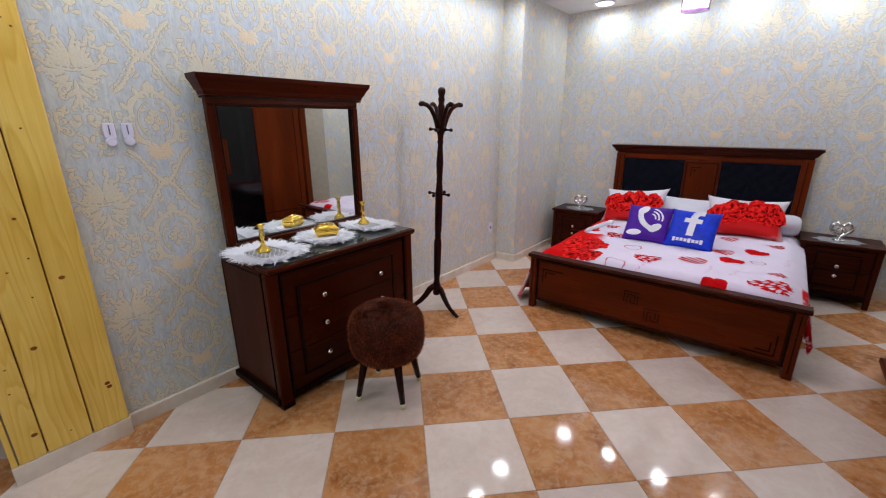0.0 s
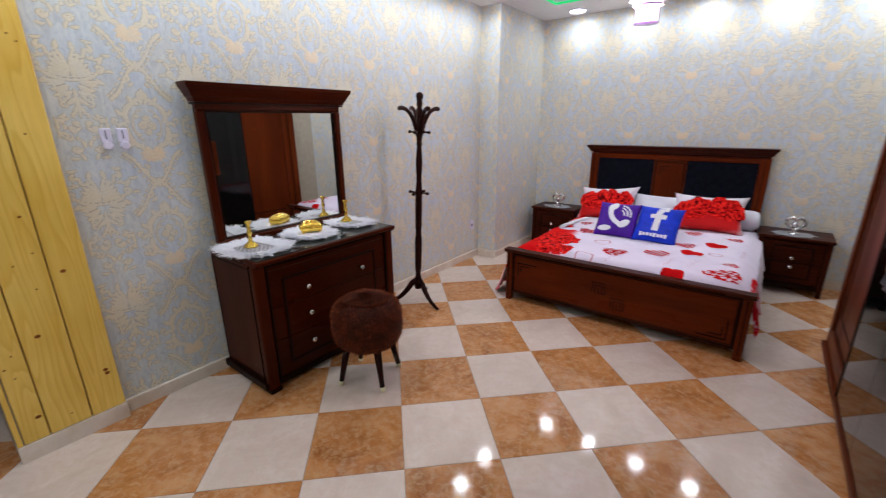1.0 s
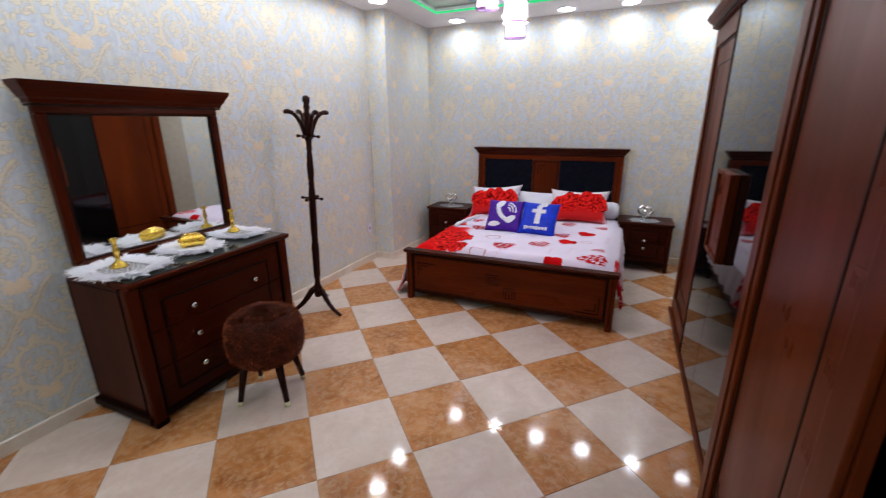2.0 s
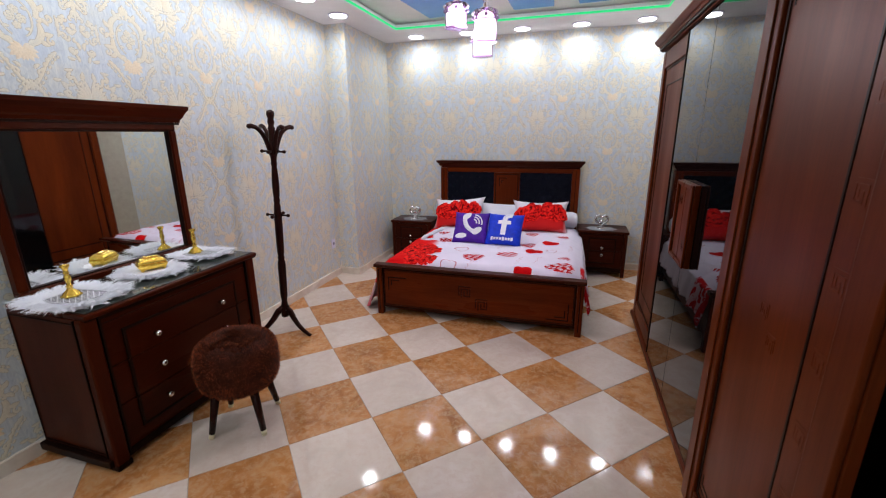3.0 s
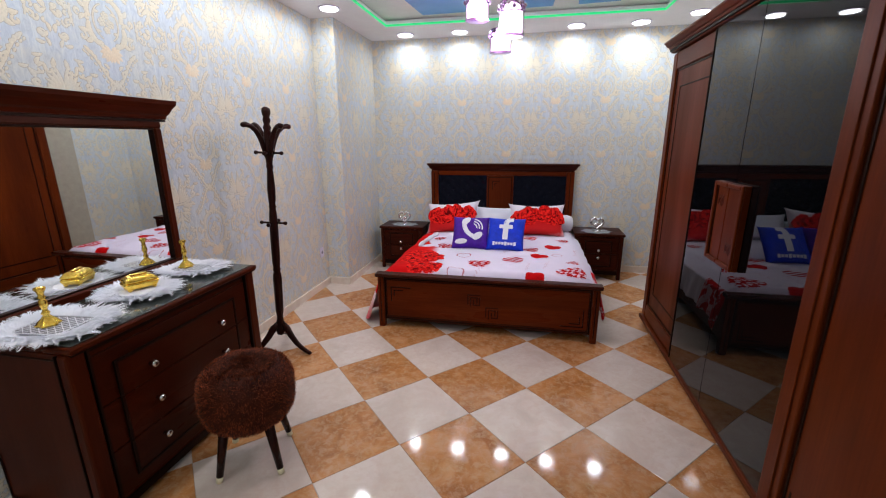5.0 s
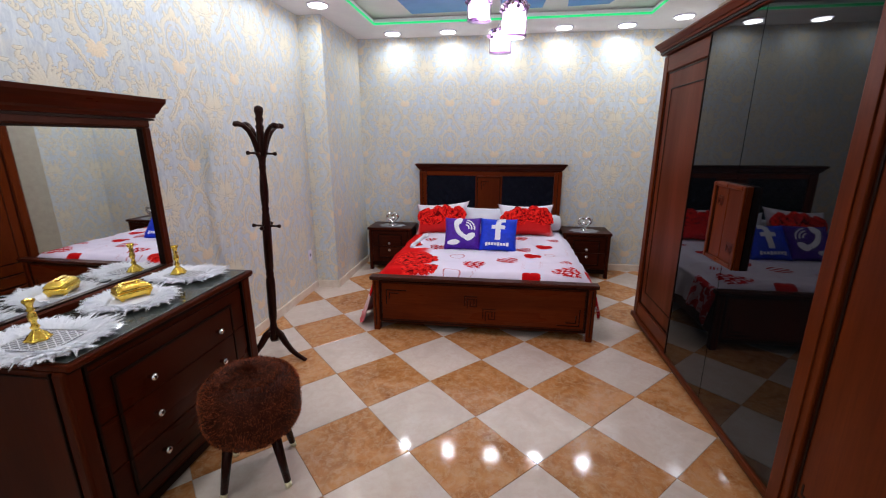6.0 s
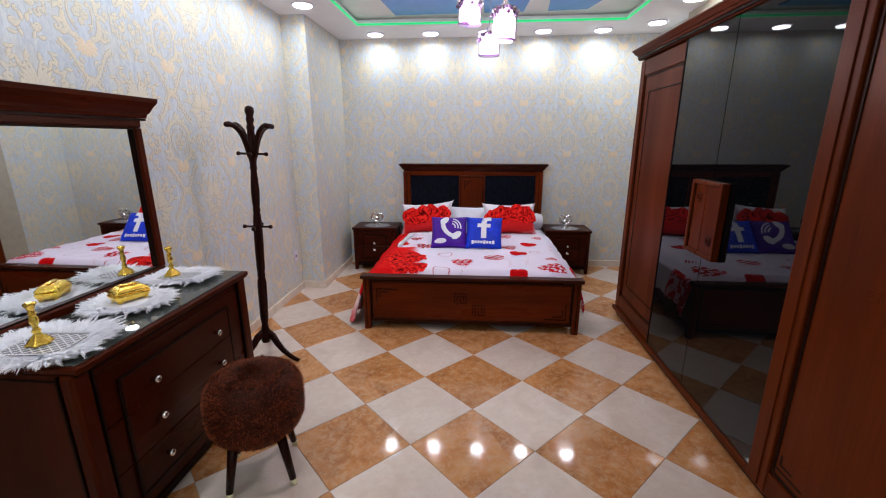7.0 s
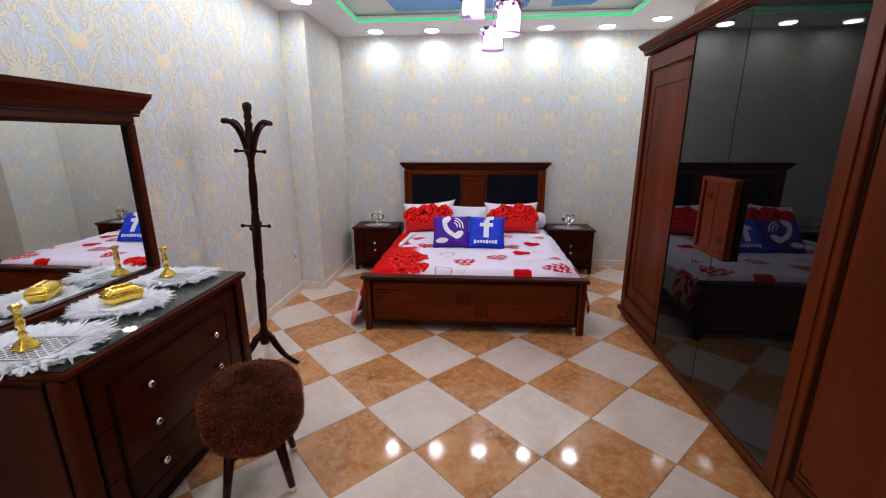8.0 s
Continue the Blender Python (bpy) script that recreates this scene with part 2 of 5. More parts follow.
BEIGE = plain("beige_strip", (0.42, 0.38, 0.30), 0.6, 0, 0.08, 12, 0.05)
PURPLE_GLASS = plain("purple_crystal", (0.46, 0.30, 0.56), 0.12, 0.5, 0.3, 80, 0.2)
LEAF = plain("green_leaf", (0.05, 0.22, 0.03), 0.4, 0, 0.4, 30, 0.1)
POT = plain("glazed_pot", (0.05, 0.03, 0.025), 0.3)
LINEN = plain("white_linen", (0.68, 0.68, 0.74), 0.85, 0, 0.05, 220, 0.25, gloss=0.1)
PURPLE = plain("purple_satin", (0.060, 0.006, 0.27), 0.5, 0, 0.22, 18, 0.15, gloss=0.2)
BLUE = plain("blue_satin", (0.006, 0.035, 0.52), 0.48, 0, 0.22, 18, 0.15, gloss=0.2)
PRINT_WHITE = plain("white_print", (0.72, 0.72, 0.76), 0.5, 0, 0.05, 60, 0.05)
RED_PRINT = plain("red_print", (0.50, 0.003, 0.005), 0.8, 0, 0.25, 40, 0.05, gloss=0.05)
PINK_PRINT = plain("pink_print", (0.50, 0.20, 0.23), 0.8, 0, 0.2, 40, 0, gloss=0.05)
ROSE_LIGHT = plain("rose_light_petal", (0.78, 0.020, 0.014), 0.8, 0, 0.25, 60, 0, gloss=0.05)
ROSE_MID = plain("rose_petal", (0.50, 0.004, 0.005), 0.8, 0, 0.3, 60, 0, gloss=0.05)
ROSE_DARK = plain("rose_dark_petal", (0.13, 0.001, 0.002), 0.8, 0, 0.3, 60, 0, gloss=0.05)


def duvet_material():
    """White cotton that turns red towards the bed's left edge."""
    m, n, l, p = material("printed_cotton", 0.85)
    p.inputs["Specular IOR Level"].default_value = 0.08
    c = n.new("ShaderNodeTexCoord")
    sep = n.new("ShaderNodeSeparateXYZ")
    l.new(c.outputs["Object"], sep.inputs[0])
    wob = noise_tex(n, l, c.outputs["Object"], 6.0, 4, 0.6)
    turned = math_node(n, l, "MULTIPLY", math_node(n, l, "GREATER_THAN", sep.outputs[1], 1.95), math_node(n, l, "GREATER_THAN", sep.outputs[0], -0.83))
    x = math_node(n, l, "ADD", math_node(n, l, "MULTIPLY_ADD", wob, 0.22, sep.outputs[0]), math_node(n, l, "MULTIPLY", turned, 0.4))
    fac = math_node(n, l, "MULTIPLY_ADD", x, 2.2, 1.62)
    col = ramp(n, l, fac, [(0.22, (0.60, 0.004, 0.005)), (0.40, (0.64, 0.035, 0.04)), (0.62, (0.69, 0.635, 0.745))])
    low = ramp(n, l, math_node(n, l, "MULTIPLY_ADD", sep.outputs[2], 3.2, -0.1), [(0.05, (0.72, 0.20, 0.24)), (0.6, (1, 1, 1))])
    edge = ramp(n, l, fac, [(0.10, (1, 1, 1)), (0.3, (0, 0, 0))])
    col = mix(n, l, math_node(n, l, "MULTIPLY", edge, math_node(n, l, "LESS_THAN", sep.outputs[2], 0.3)), col, mix(n, l, 0.6, col, low))
    # printed roses on the cloth that hangs at the foot on the far side
    spot = math_node(n, l, "MULTIPLY", math_node(n, l, "GREATER_THAN", sep.outputs[0], 0.89), math_node(n, l, "LESS_THAN", sep.outputs[1], 1.55))
    petal = ramp(n, l, noise_tex(n, l, c.outputs["Object"], 13.0, 3, 0.6), [(0.44, (0, 0, 0)), (0.50, (1, 1, 1))])
    pink = mix(n, l, math_node(n, l, "MULTIPLY", spot, 0.55), col, (0.70, 0.36, 0.42))
    col = mix(n, l, math_node(n, l, "MULTIPLY", spot, petal), pink, (0.58, 0.006, 0.012))
    l.new(col, p.inputs["Base Color"])
    weave = noise_tex(n, l, c.outputs["Object"], 300.0, 2, 0.5)
    bump(n, l, p, weave, 0.15, 0.001)
    return m


DUVET_M = duvet_material()


def pillow_material():
    """White cotton with a red lower half that fades at the hem (local x, z)."""
    m, n, l, p = material("rose_pillow_cotton", 0.85)
    p.inputs["Specular IOR Level"].default_value = 0.08
    c = n.new("ShaderNodeTexCoord")
    v = c.outputs["Object"]
    sep = n.new("ShaderNodeSeparateXYZ")
    l.new(v, sep.inputs[0])
    wob = noise_tex(n, l, v, 7.0, 3, 0.6)
    height = math_node(n, l, "MULTIPLY_ADD", wob, 0.10, sep.outputs[2])
    col = ramp(n, l, math_node(n, l, "MULTIPLY_ADD", height, 2.2, 0.5), [(0.05, (0.70, 0.42, 0.44)), (0.22, (0.60, 0.02, 0.02)), (0.62, (0.56, 0.006, 0.008)), (0.80, (0.70, 0.66, 0.72))])
    side = ramp(n, l, math_node(n, l, "ABSOLUTE", sep.outputs[0]), [(0.27, (0, 0, 0)), (0.325, (1, 1, 1))])
    l.new(mix(n, l, math_node(n, l, "MULTIPLY", side, 0.75), col, (0.70, 0.60, 0.66)), p.inputs["Base Color"])
    bump(n, l, p, noise_tex(n, l, v, 260.0, 2, 0.5), 0.15, 0.001)
    return m


PILLOW_M = pillow_material()


# ---- mesh helpers ----
def thing(name, m, label, category, group="", kind=""):
    ob = new(name)
    ob.empty_display_size = 0.1
    ob.matrix_world = m
    return tagged(ob, label, category, group, kind)


def mesh_object(name, bm, mat, smooth=False):
    me = bpy.data.meshes.new(name)
    bmesh.ops.recalc_face_normals(bm, faces=bm.faces)
    bm.to_mesh(me)
    bm.free()
    if mat:
        me.materials.append(mat)
    if smooth:
        me.shade_smooth()
    return new(name, me)


def part(name, bm, mat, parent, label="", smooth=False):
    ob = mesh_object(name, bm, mat, smooth)
    ob.parent = parent
    return tagged(ob, label)


def raw_part(name, verts, faces, mat, parent, label="", smooth=True, kind=""):
    me = bpy.data.meshes.new(name)
    me.from_pydata(verts, [], faces)
    me.materials.append(mat)
    if smooth:
        me.shade_smooth()
    ob = new(name, me)
    ob.parent = parent
    return tagged(ob, label, kind=kind)


def box(x0, x1, y0, y1, z0, z1, bevel=0.0, bm=None, segs=2):
    b = bmesh.new()
    bmesh.ops.create_cube(b, size=1)
    for v in b.verts:
        v.co = ((x0 + x1) / 2 + v.co.x * (x1 - x0), (y0 + y1) / 2 + v.co.y * (y1 - y0), (z0 + z1) / 2 + v.co.z * (z1 - z0))
    if bevel:
        bmesh.ops.bevel(b, geom=b.edges[:], offset=bevel, segments=segs, profile=0.5, affect="EDGES")
    if bm is None:
        return b
    join(bm, b)
    return bm


def join(bm, other):
    tmp = bpy.data.meshes.new("tmp")
    other.to_mesh(tmp)
    other.free()
    bm.from_mesh(tmp)
    bpy.data.meshes.remove(tmp)
    return bm


def moved(bm, m):
    bmesh.ops.transform(bm, matrix=m, verts=bm.verts)
    return bm


def lathe(profile, segs=24, squash=None):
    """A turned solid from (radius, z) pairs, bottom to top."""
    bm = bmesh.new()
    rings = []
    for r, z in profile:
        rings.append([bm.verts.new((r * math.cos(a), r * math.sin(a), z)) for a in (2 * math.pi * i / segs for i in range(segs))])
    for a, b in zip(rings, rings[1:]):
        for i in range(segs):
            bm.faces.new((a[i], a[(i + 1) % segs], b[(i + 1) % segs], b[i]))
    bm.faces.new(rings[0][::-1])
    bm.faces.new(rings[-1])
    return bm


def tube(points, radii, segs=10, flat=1.0):
    """A swept round bar through points."""
    bm = bmesh.new()
    pts = [Vector(q) for q in points]
    rings = []
    for i, q in enumerate(pts):
        d = (pts[min(i + 1, len(pts) - 1)] - pts[max(i - 1, 0)]).normalized()
        side = d.cross(Vector((0, 0, 1)))
        if side.length < 0.05:
            side = d.cross(Vector((0, 1, 0)))
        side.normalize()
        up = side.cross(d)
        r = radii[i] if isinstance(radii, (list, tuple)) else radii
        rings.append([bm.verts.new(q + side * (r * flat * math.cos(a)) + up * (r * math.sin(a))) for a in (2 * math.pi * k / segs for k in range(segs))])
    for a, b in zip(rings, rings[1:]):
        for i in range(segs):
            bm.faces.new((a[i], a[(i + 1) % segs], b[(i + 1) % segs], b[i]))
    bm.faces.new(rings[0][::-1])
    bm.faces.new(rings[-1])
    return bm


def moulding(profile, path, close_ends=True):
    """Sweeps (out, z) pairs along a flat path of (x, y) with mitred corners; out points to the path's right."""
    bm = bmesh.new()
    rings = []
    for i, q in enumerate(path):
        q = Vector(q)
        a = (q - Vector(path[i - 1])).normalized() if i else None
        b = (Vector(path[i + 1]) - q).normalized() if i < len(path) - 1 else None
        a, b = a or b, b or a
        na, nb = Vector((a.y, -a.x)), Vector((b.y, -b.x))
        nn = (na + nb).normalized()
        nn /= max(0.2, nn.dot(na))
        rings.append([bm.verts.new((q.x + nn.x * o, q.y + nn.y * o, z)) for o, z in profile])
    k = len(profile)
    for a, b in zip(rings, rings[1:]):
        for i in range(k):
            bm.faces.new((a[i], a[(i + 1) % k], b[(i + 1) % k], b[i]))
    bm.faces.new(rings[0][::-1])
    bm.faces.new(rings[-1])
    return bm


def frame_bars(axis, at, u0, u1, v0, v1, w, d, bevel=0.002):
    """Four bars round a rectangle in the plane axis = at, standing d proud towards its sign."""
    bm = bmesh.new()
    lo, hi = min(at, at + d), max(at, at + d)
    for a0, a1, b0, b1 in ((u0, u1, v0, v0 + w), (u0, u1, v1 - w, v1), (u0, u0 + w, v0 + w, v1 - w), (u1 - w, u1, v0 + w, v1 - w)):
        if axis == "x":
            box(lo, hi, a0, a1, b0, b1, bevel, bm, 1)
        else:
            box(a0, a1, lo, hi, b0, b1, bevel, bm, 1)
    return bm


def key_corner(axis, at, u, v, su, sv, L, H, d):
    """Greek-key corner lines: two nested angles in the plane axis = at."""
    bm = bmesh.new()
    for k, f in ((0, 1.0), (1, 0.62)):
        o = 0.028 * k
        w = 0.009
        bars = [(u + su * o, u + su * L * f, v + sv * o, v + sv * (o + w)), (u + su * o, u + su * (o + w), v + sv * o, v + sv * H * f)]
        for a0, a1, b0, b1 in bars:
            a0, a1, b0, b1 = min(a0, a1), max(a0, a1), min(b0, b1), max(b0, b1)
            if axis == "x":
                box(min(at, at + d), max(at, at + d), a0, a1, b0, b1, 0, bm)
            else:
                box(a0, a1, min(at, at + d), max(at, at + d), b0, b1, 0, bm)
    return bm


def fret(axis, at, u, v, size, d):
    """A small square fret carved as short bars."""
    bm = bmesh.new()
    s = size / 6
    for a0, a1, b0, b1 in ((0, 6, 5.4, 6), (0, .6, 1, 5.4), (1.2, 5, 4.2, 4.8), (1.2, 1.8, 0, 4.2), (2.6, 3.2, 0.6, 3.4), (3.2, 6, 0.6, 1.2), (4.2, 4.8, 1.8, 4.2), (5.4, 6, 1.2, 4.8)):
        p0, p1, q0, q1 = u + a0 * s, u + a1 * s, v + b0 * s, v + b1 * s
        if axis == "x":
            box(min(at, at + d), max(at, at + d), p0, p1, q0, q1, 0, bm)
        else:
            box(p0, p1, min(at, at + d), max(at, at + d), q0, q1, 0, bm)
    return bm


def structure(name, bm, mat, label, category):
    return tagged(mesh_object(name, bm, mat), label, category, kind="structure")


# ---- the room ----
T = 0.2
DOOR_Y0, DOOR_Y1, DOOR_Z = -3.25, -2.20, 2.12
bm = box(XL - T, XL, DOOR_Y1, YB, 0, CEIL + 0.4)
wall_left = structure("wall_left", bm, PAPER, "pale blue damask wallpapered wall with cream relief", "wall")
bm = box(XL - T, XL, YR, DOOR_Y0, 0, CEIL + 0.4)
box(XL - T, XL, DOOR_Y0, DOOR_Y1, DOOR_Z, CEIL + 0.4, 0, bm)
structure("wall_left_rear", bm, PAPER, "wallpapered wall round the doorway", "wall")
wall_pier = structure("wall_pier", box(XL, PIER_X, PIER_Y, YB, 0, CEIL + 0.4), PAPER, "wallpapered corner pier beside the nightstand", "wall")
wall_north = structure("wall_north", box(XL - T, XR + T, YB, YB + T, 0, CEIL + 0.4), PAPER, "grey-blue damask wallpapered wall behind the bed", "wall")
wall_right = structure("wall_right", box(XR, XR + T, YR, YB, 0, CEIL + 0.4), PAPER, "wallpapered wall behind the wardrobe", "wall")
wall_rear = structure("wall_rear", box(XL - T, XR + T, YR - T, YR, 0, CEIL + 0.4), PAPER, "wallpapered rear wall of the bedroom", "wall")
# plain beige strip, a little proud of the right wall past the wardrobe
tagged(mesh_object("wall_pier_right", box(2.08, XR, 1.70, 2.42, 0, CEIL), BEIGE), "plain beige strip of wall beside the wardrobe", "wall", kind="structure")
# hall beyond the doorway
HX = -3.6
bm = box(HX - T, HX, -4.2, -1.2, 0, CEIL + 0.2)
box(HX, XL - T, -4.2 - T, -4.2, 0, CEIL + 0.2, 0, bm)
box(HX, XL - T, -1.2, -1.2 + T, 0, CEIL + 0.2, 0, bm)
structure("wall_hall", bm, PLASTER, "pinkish painted hall wall beyond the doorway", "wall")
structure("ceiling_hall", box(HX - T, XL - T, -4.2 - T, -1.0, CEIL + 0.2, CEIL + 0.3), CEIL_M, "white painted hall ceiling", "ceiling")

# ceiling: soffit ring round a raised tray
TX0, TX1, TY0, TY1 = -1.355, 1.565, -2.9, 2.66
bm = bmesh.new()
for x0, x1, y0, y1 in ((XL, XR, TY1, YB), (XL, XR, YR, TY0), (XL, TX0, TY0, TY1), (TX1, XR, TY0, TY1)):
    box(x0, x1, y0, y1, CEIL, CEIL + 0.06, 0, bm)
structure("ceiling", bm, CEIL_M, "white plasterboard soffit round a raised tray", "ceiling")
structure("ceiling_tray", box(XL - T, XR + T, YR - T, YB + T, TRAY, TRAY + 0.1), CEIL_M, "white raised tray ceiling with blue panels", "ceiling")
bm = bmesh.new()
e = 0.06
for x0, x1, y0, y1 in ((TX0 - e, TX1 + e, TY1 + e, TY1 + e + .02), (TX0 - e, TX1 + e, TY0 - e - .02, TY0 - e), (TX0 - e - .02, TX0 - e, TY0 - e, TY1 + e), (TX1 + e, TX1 + e + .02, TY0 - e, TY1 + e)):
    box(x0, x1, y0, y1, CEIL + 0.062, TRAY - 0.002, 0, bm)
structure("trim_cove", bm, CEIL_M, "white side of the ceiling cove", "trim")
# green strip on the tray's inner edge
strip = thing("led_strip", pose(0, 0, CEIL), "glowing green LED strip round the ceiling tray", "light strip")
for x0, x1, y0, y1 in ((TX0 + .012, TX1 - .012, TY1 - .012, TY1 - .002), (TX0 + .012, TX1 - .012, TY0 + .002, TY0 + .012), (TX0 + .002, TX0 + .012, TY0, TY1), (TX1 - .012, TX1 - .002, TY0, TY1)):
    part("light_bar", box(x0, x1, y0, y1, 0.006, 0.024), LED_GREEN, strip)
# blue panels painted on raised boards of the tray
for k, quad in enumerate((((-1.02, 1.2), (-0.90, 2.56), (-0.20, 2.54), (-0.20, 1.2)), ((0.02, 1.75), (0.05, 2.54), (0.46, 2.53), (0.50, 1.75)), ((0.64, 1.75), (0.71, 2.53), (1.10, 2.50), (1.30, 1.75)))):
    bm = bmesh.new()
    top = [bm.verts.new((x, y, TRAY - 0.001)) for x, y in quad]
    bot = [bm.verts.new((x, y, TRAY - 0.012)) for x, y in quad]
    bm.faces.new(top)
    bm.faces.new(bot[::-1])
    for i in range(4):
        bm.faces.new((top[i], top[(i + 1) % 4], bot[(i + 1) % 4], bot[i]))
    tagged(mesh_object("ceiling_panel", bm, BLUE_PAINT), "blue painted panel on the white tray ceiling", "ceiling panel", "blue ceiling panels", "structure")

# skirting
SK = [(0, 0), (0.014, 0), (0.014, 0.078), (0.009, 0.086), (0, 0.086)]
bm = moulding(SK, [(XL, -1.76), (XL, PIER_Y), (PIER_X, PIER_Y), (PIER_X, YB), (XR, YB), (XR, YR), (XL, YR), (XL, DOOR_Y0)])
structure("baseboard", bm, SKIRT, "cream ceramic skirting along the walls", "baseboard")

# pine lining beside the doorway
pine = thing("pine_cladding", pose(XL, 0, 0), "yellow varnished knotty pine boards lining the wall end", "wall cladding")
pine["kind"] = "structure"
edges = [-1.765, -1.925, -2.105, -2.21]
for y1, y0 in zip(edges, edges[1:]):
    part("plank", box(0.004, 0.058, y0 + 0.0028, y1 - 0.0028, 0.10, CEIL - 0.004, 0.006), PINE_M, pine)
for x0, x1 in ((-0.2, -0.135), (-0.13, -0.065), (-0.06, 0.058)):
    part("plank", box(x0, x1, DOOR_Y1 - 0.035, DOOR_Y1 - 0.013, 0.10, DOOR_Z, 0.003), PINE_M, pine)
part("backing", box(0.0005, 0.035, -2.206, -1.768, 0.1, CEIL - 0.006), KNOT_M, pine)
rk = random.Random(5)
for k in range(34):
    b = rk.randrange(3)
    y = rk.uniform(edges[b + 1] + 0.02, edges[b] - 0.02)
    z = rk.uniform(0.15, 2.6)
    r = rk.choice((0.004, 0.004, 0.005, 0.006, 0.010))
    kb = bmesh.new()
    bmesh.ops.create_uvsphere(kb, u_segments=10, v_segments=6, radius=1)
    moved(kb, pose(0.0578, y, z) @ Matrix.Diagonal((0.0015, r * 1.3, r, 1)))
    part("knot", kb, KNOT_M, pine, smooth=True)
part("kick_board", box(0.0, 0.062, -2.238, -1.762, 0.0, 0.098, 0.003), SKIRT, pine, "cream tile kick board")

# downlights, with fittings for the unseen added lamps too
first = None
for x, y in SPOTS:
    if first is None:
        first = thing("downlight", pose(x, y, CEIL), "round white recessed LED downlight, switched on", "downlight", "ceiling downlights")
        ring = lathe([(0.082, -0.001), (0.104, -0.001), (0.107, -0.006), (0.101, -0.012), (0.084, -0.010)], 32)
        part("rim", ring, WHITE_PL, first, smooth=True)
        part("diffuser", lathe([(0.083, -0.016), (0.083, -0.0125)], 32), LED_WHITE, first)
    else:
        copy_thing(first, pose(x, y, CEIL))


# ---- damask relief on the wallpaper ----
def leaf(x, y, ang, length, width, bend=0.0, n=7):
    a, pts = radians(ang), []
    for i in range(n + 1):
        t = i / n
        b = a + radians(bend) * t
        pts.append((x, y, width * math.sin(math.pi * min(1, 0.06 + 0.94 * t)) ** 0.8 * (1 - 0.25 * t)))
        x, y = x + math.cos(b) * length / n, y + math.sin(b) * length / n
    return pts


def scroll(x, y, r0, r1, a0, a1, w, n=14):
    pts = []
    for i in range(n + 1):
        t = i / n
        r, a = r0 + (r1 - r0) * t, radians(a0 + (a1 - a0) * t)
        pts.append((x + r * math.cos(a), y + r * math.sin(a), w * (0.35 + 0.65 * math.sin(math.pi * (0.1 + 0.85 * t)))))
    return pts


def flip(r):
    return [(-x, y, w) for x, y, w in r]


def ellipse(cx, cy, rx, ry, a0, a1, w, n=12):
    """A thin ribbon along part of an ellipse."""
    pts = []
    for i in range(n + 1):
        t = i / n
        a = radians(a0 + (a1 - a0) * t)
        pts.append((cx + rx * math.cos(a), cy + ry * math.sin(a), w * (0.4 + 0.6 * math.sin(math.pi * (0.08 + 0.84 * t)))))
    return pts


def medallion():
    """A cartouche of thick C-scrolls with a cluster of small roses inside and curled leaves outside."""
    out = []
    half = [ellipse(0.004, 0.055, 0.094, 0.078, 70, -28, 0.0105, 12), ellipse(0.008, -0.035, 0.094, 0.088, 20, -62, 0.0115, 12),
            ellipse(0, 0.004, 0.070, 0.092, 78, -66, 0.0030, 12), scroll(0.028, 0.128, 0.020, 0.006, 210, -120, 0.0075, 9),
            scroll(0.098, 0.012, 0.017, 0.004, 150, -160, 0.0060, 8), scroll(0.052, -0.112, 0.017, 0.004, 40, 330, 0.0060, 8),
            leaf(0.010, 0.140, 72, 0.052, 0.011, 40, 5), leaf(0.003, 0.142, 92, 0.062, 0.010, 0, 5), leaf(0.045, 0.128, 35, 0.045, 0.010, 55, 5),
            leaf(0.104, 0.060, 25, 0.048, 0.010, 60, 5), leaf(0.112, 0.020, -20, 0.045, 0.009, -60, 5), leaf(0.108, -0.050, -20, 0.052, 0.010, 60, 5),
            leaf(0.090, -0.085, -50, 0.050, 0.010, 50, 5), scroll(0.148, 0.030, 0.018, 0.004, -100, 240, 0.0055, 9), scroll(0.140, -0.085, 0.020, 0.004, 110, 440, 0.0055, 9),
            leaf(0.060, 0.050, 160, 0.030, 0.006, 40, 4), leaf(0.062, -0.040, 200, 0.030, 0.006, -40, 4)]
    for h in half:
        out += [h, flip(h)]
    for cx, cy, q in ((-0.022, 0.006, 0.92), (0.024, 0.002, 0.92), (0.0, 0.040, 0.85), (0.0, -0.032, 0.7)):
        for r, n, off in ((0.021 * q, 5, 0), (0.010 * q, 3, 30)):
            for k in range(n):
                t = off + 360 * k / n
                out.append(scroll(cx, cy, r, r * 0.75, t, t + 330 / n, 0.0042, 4))
    return out


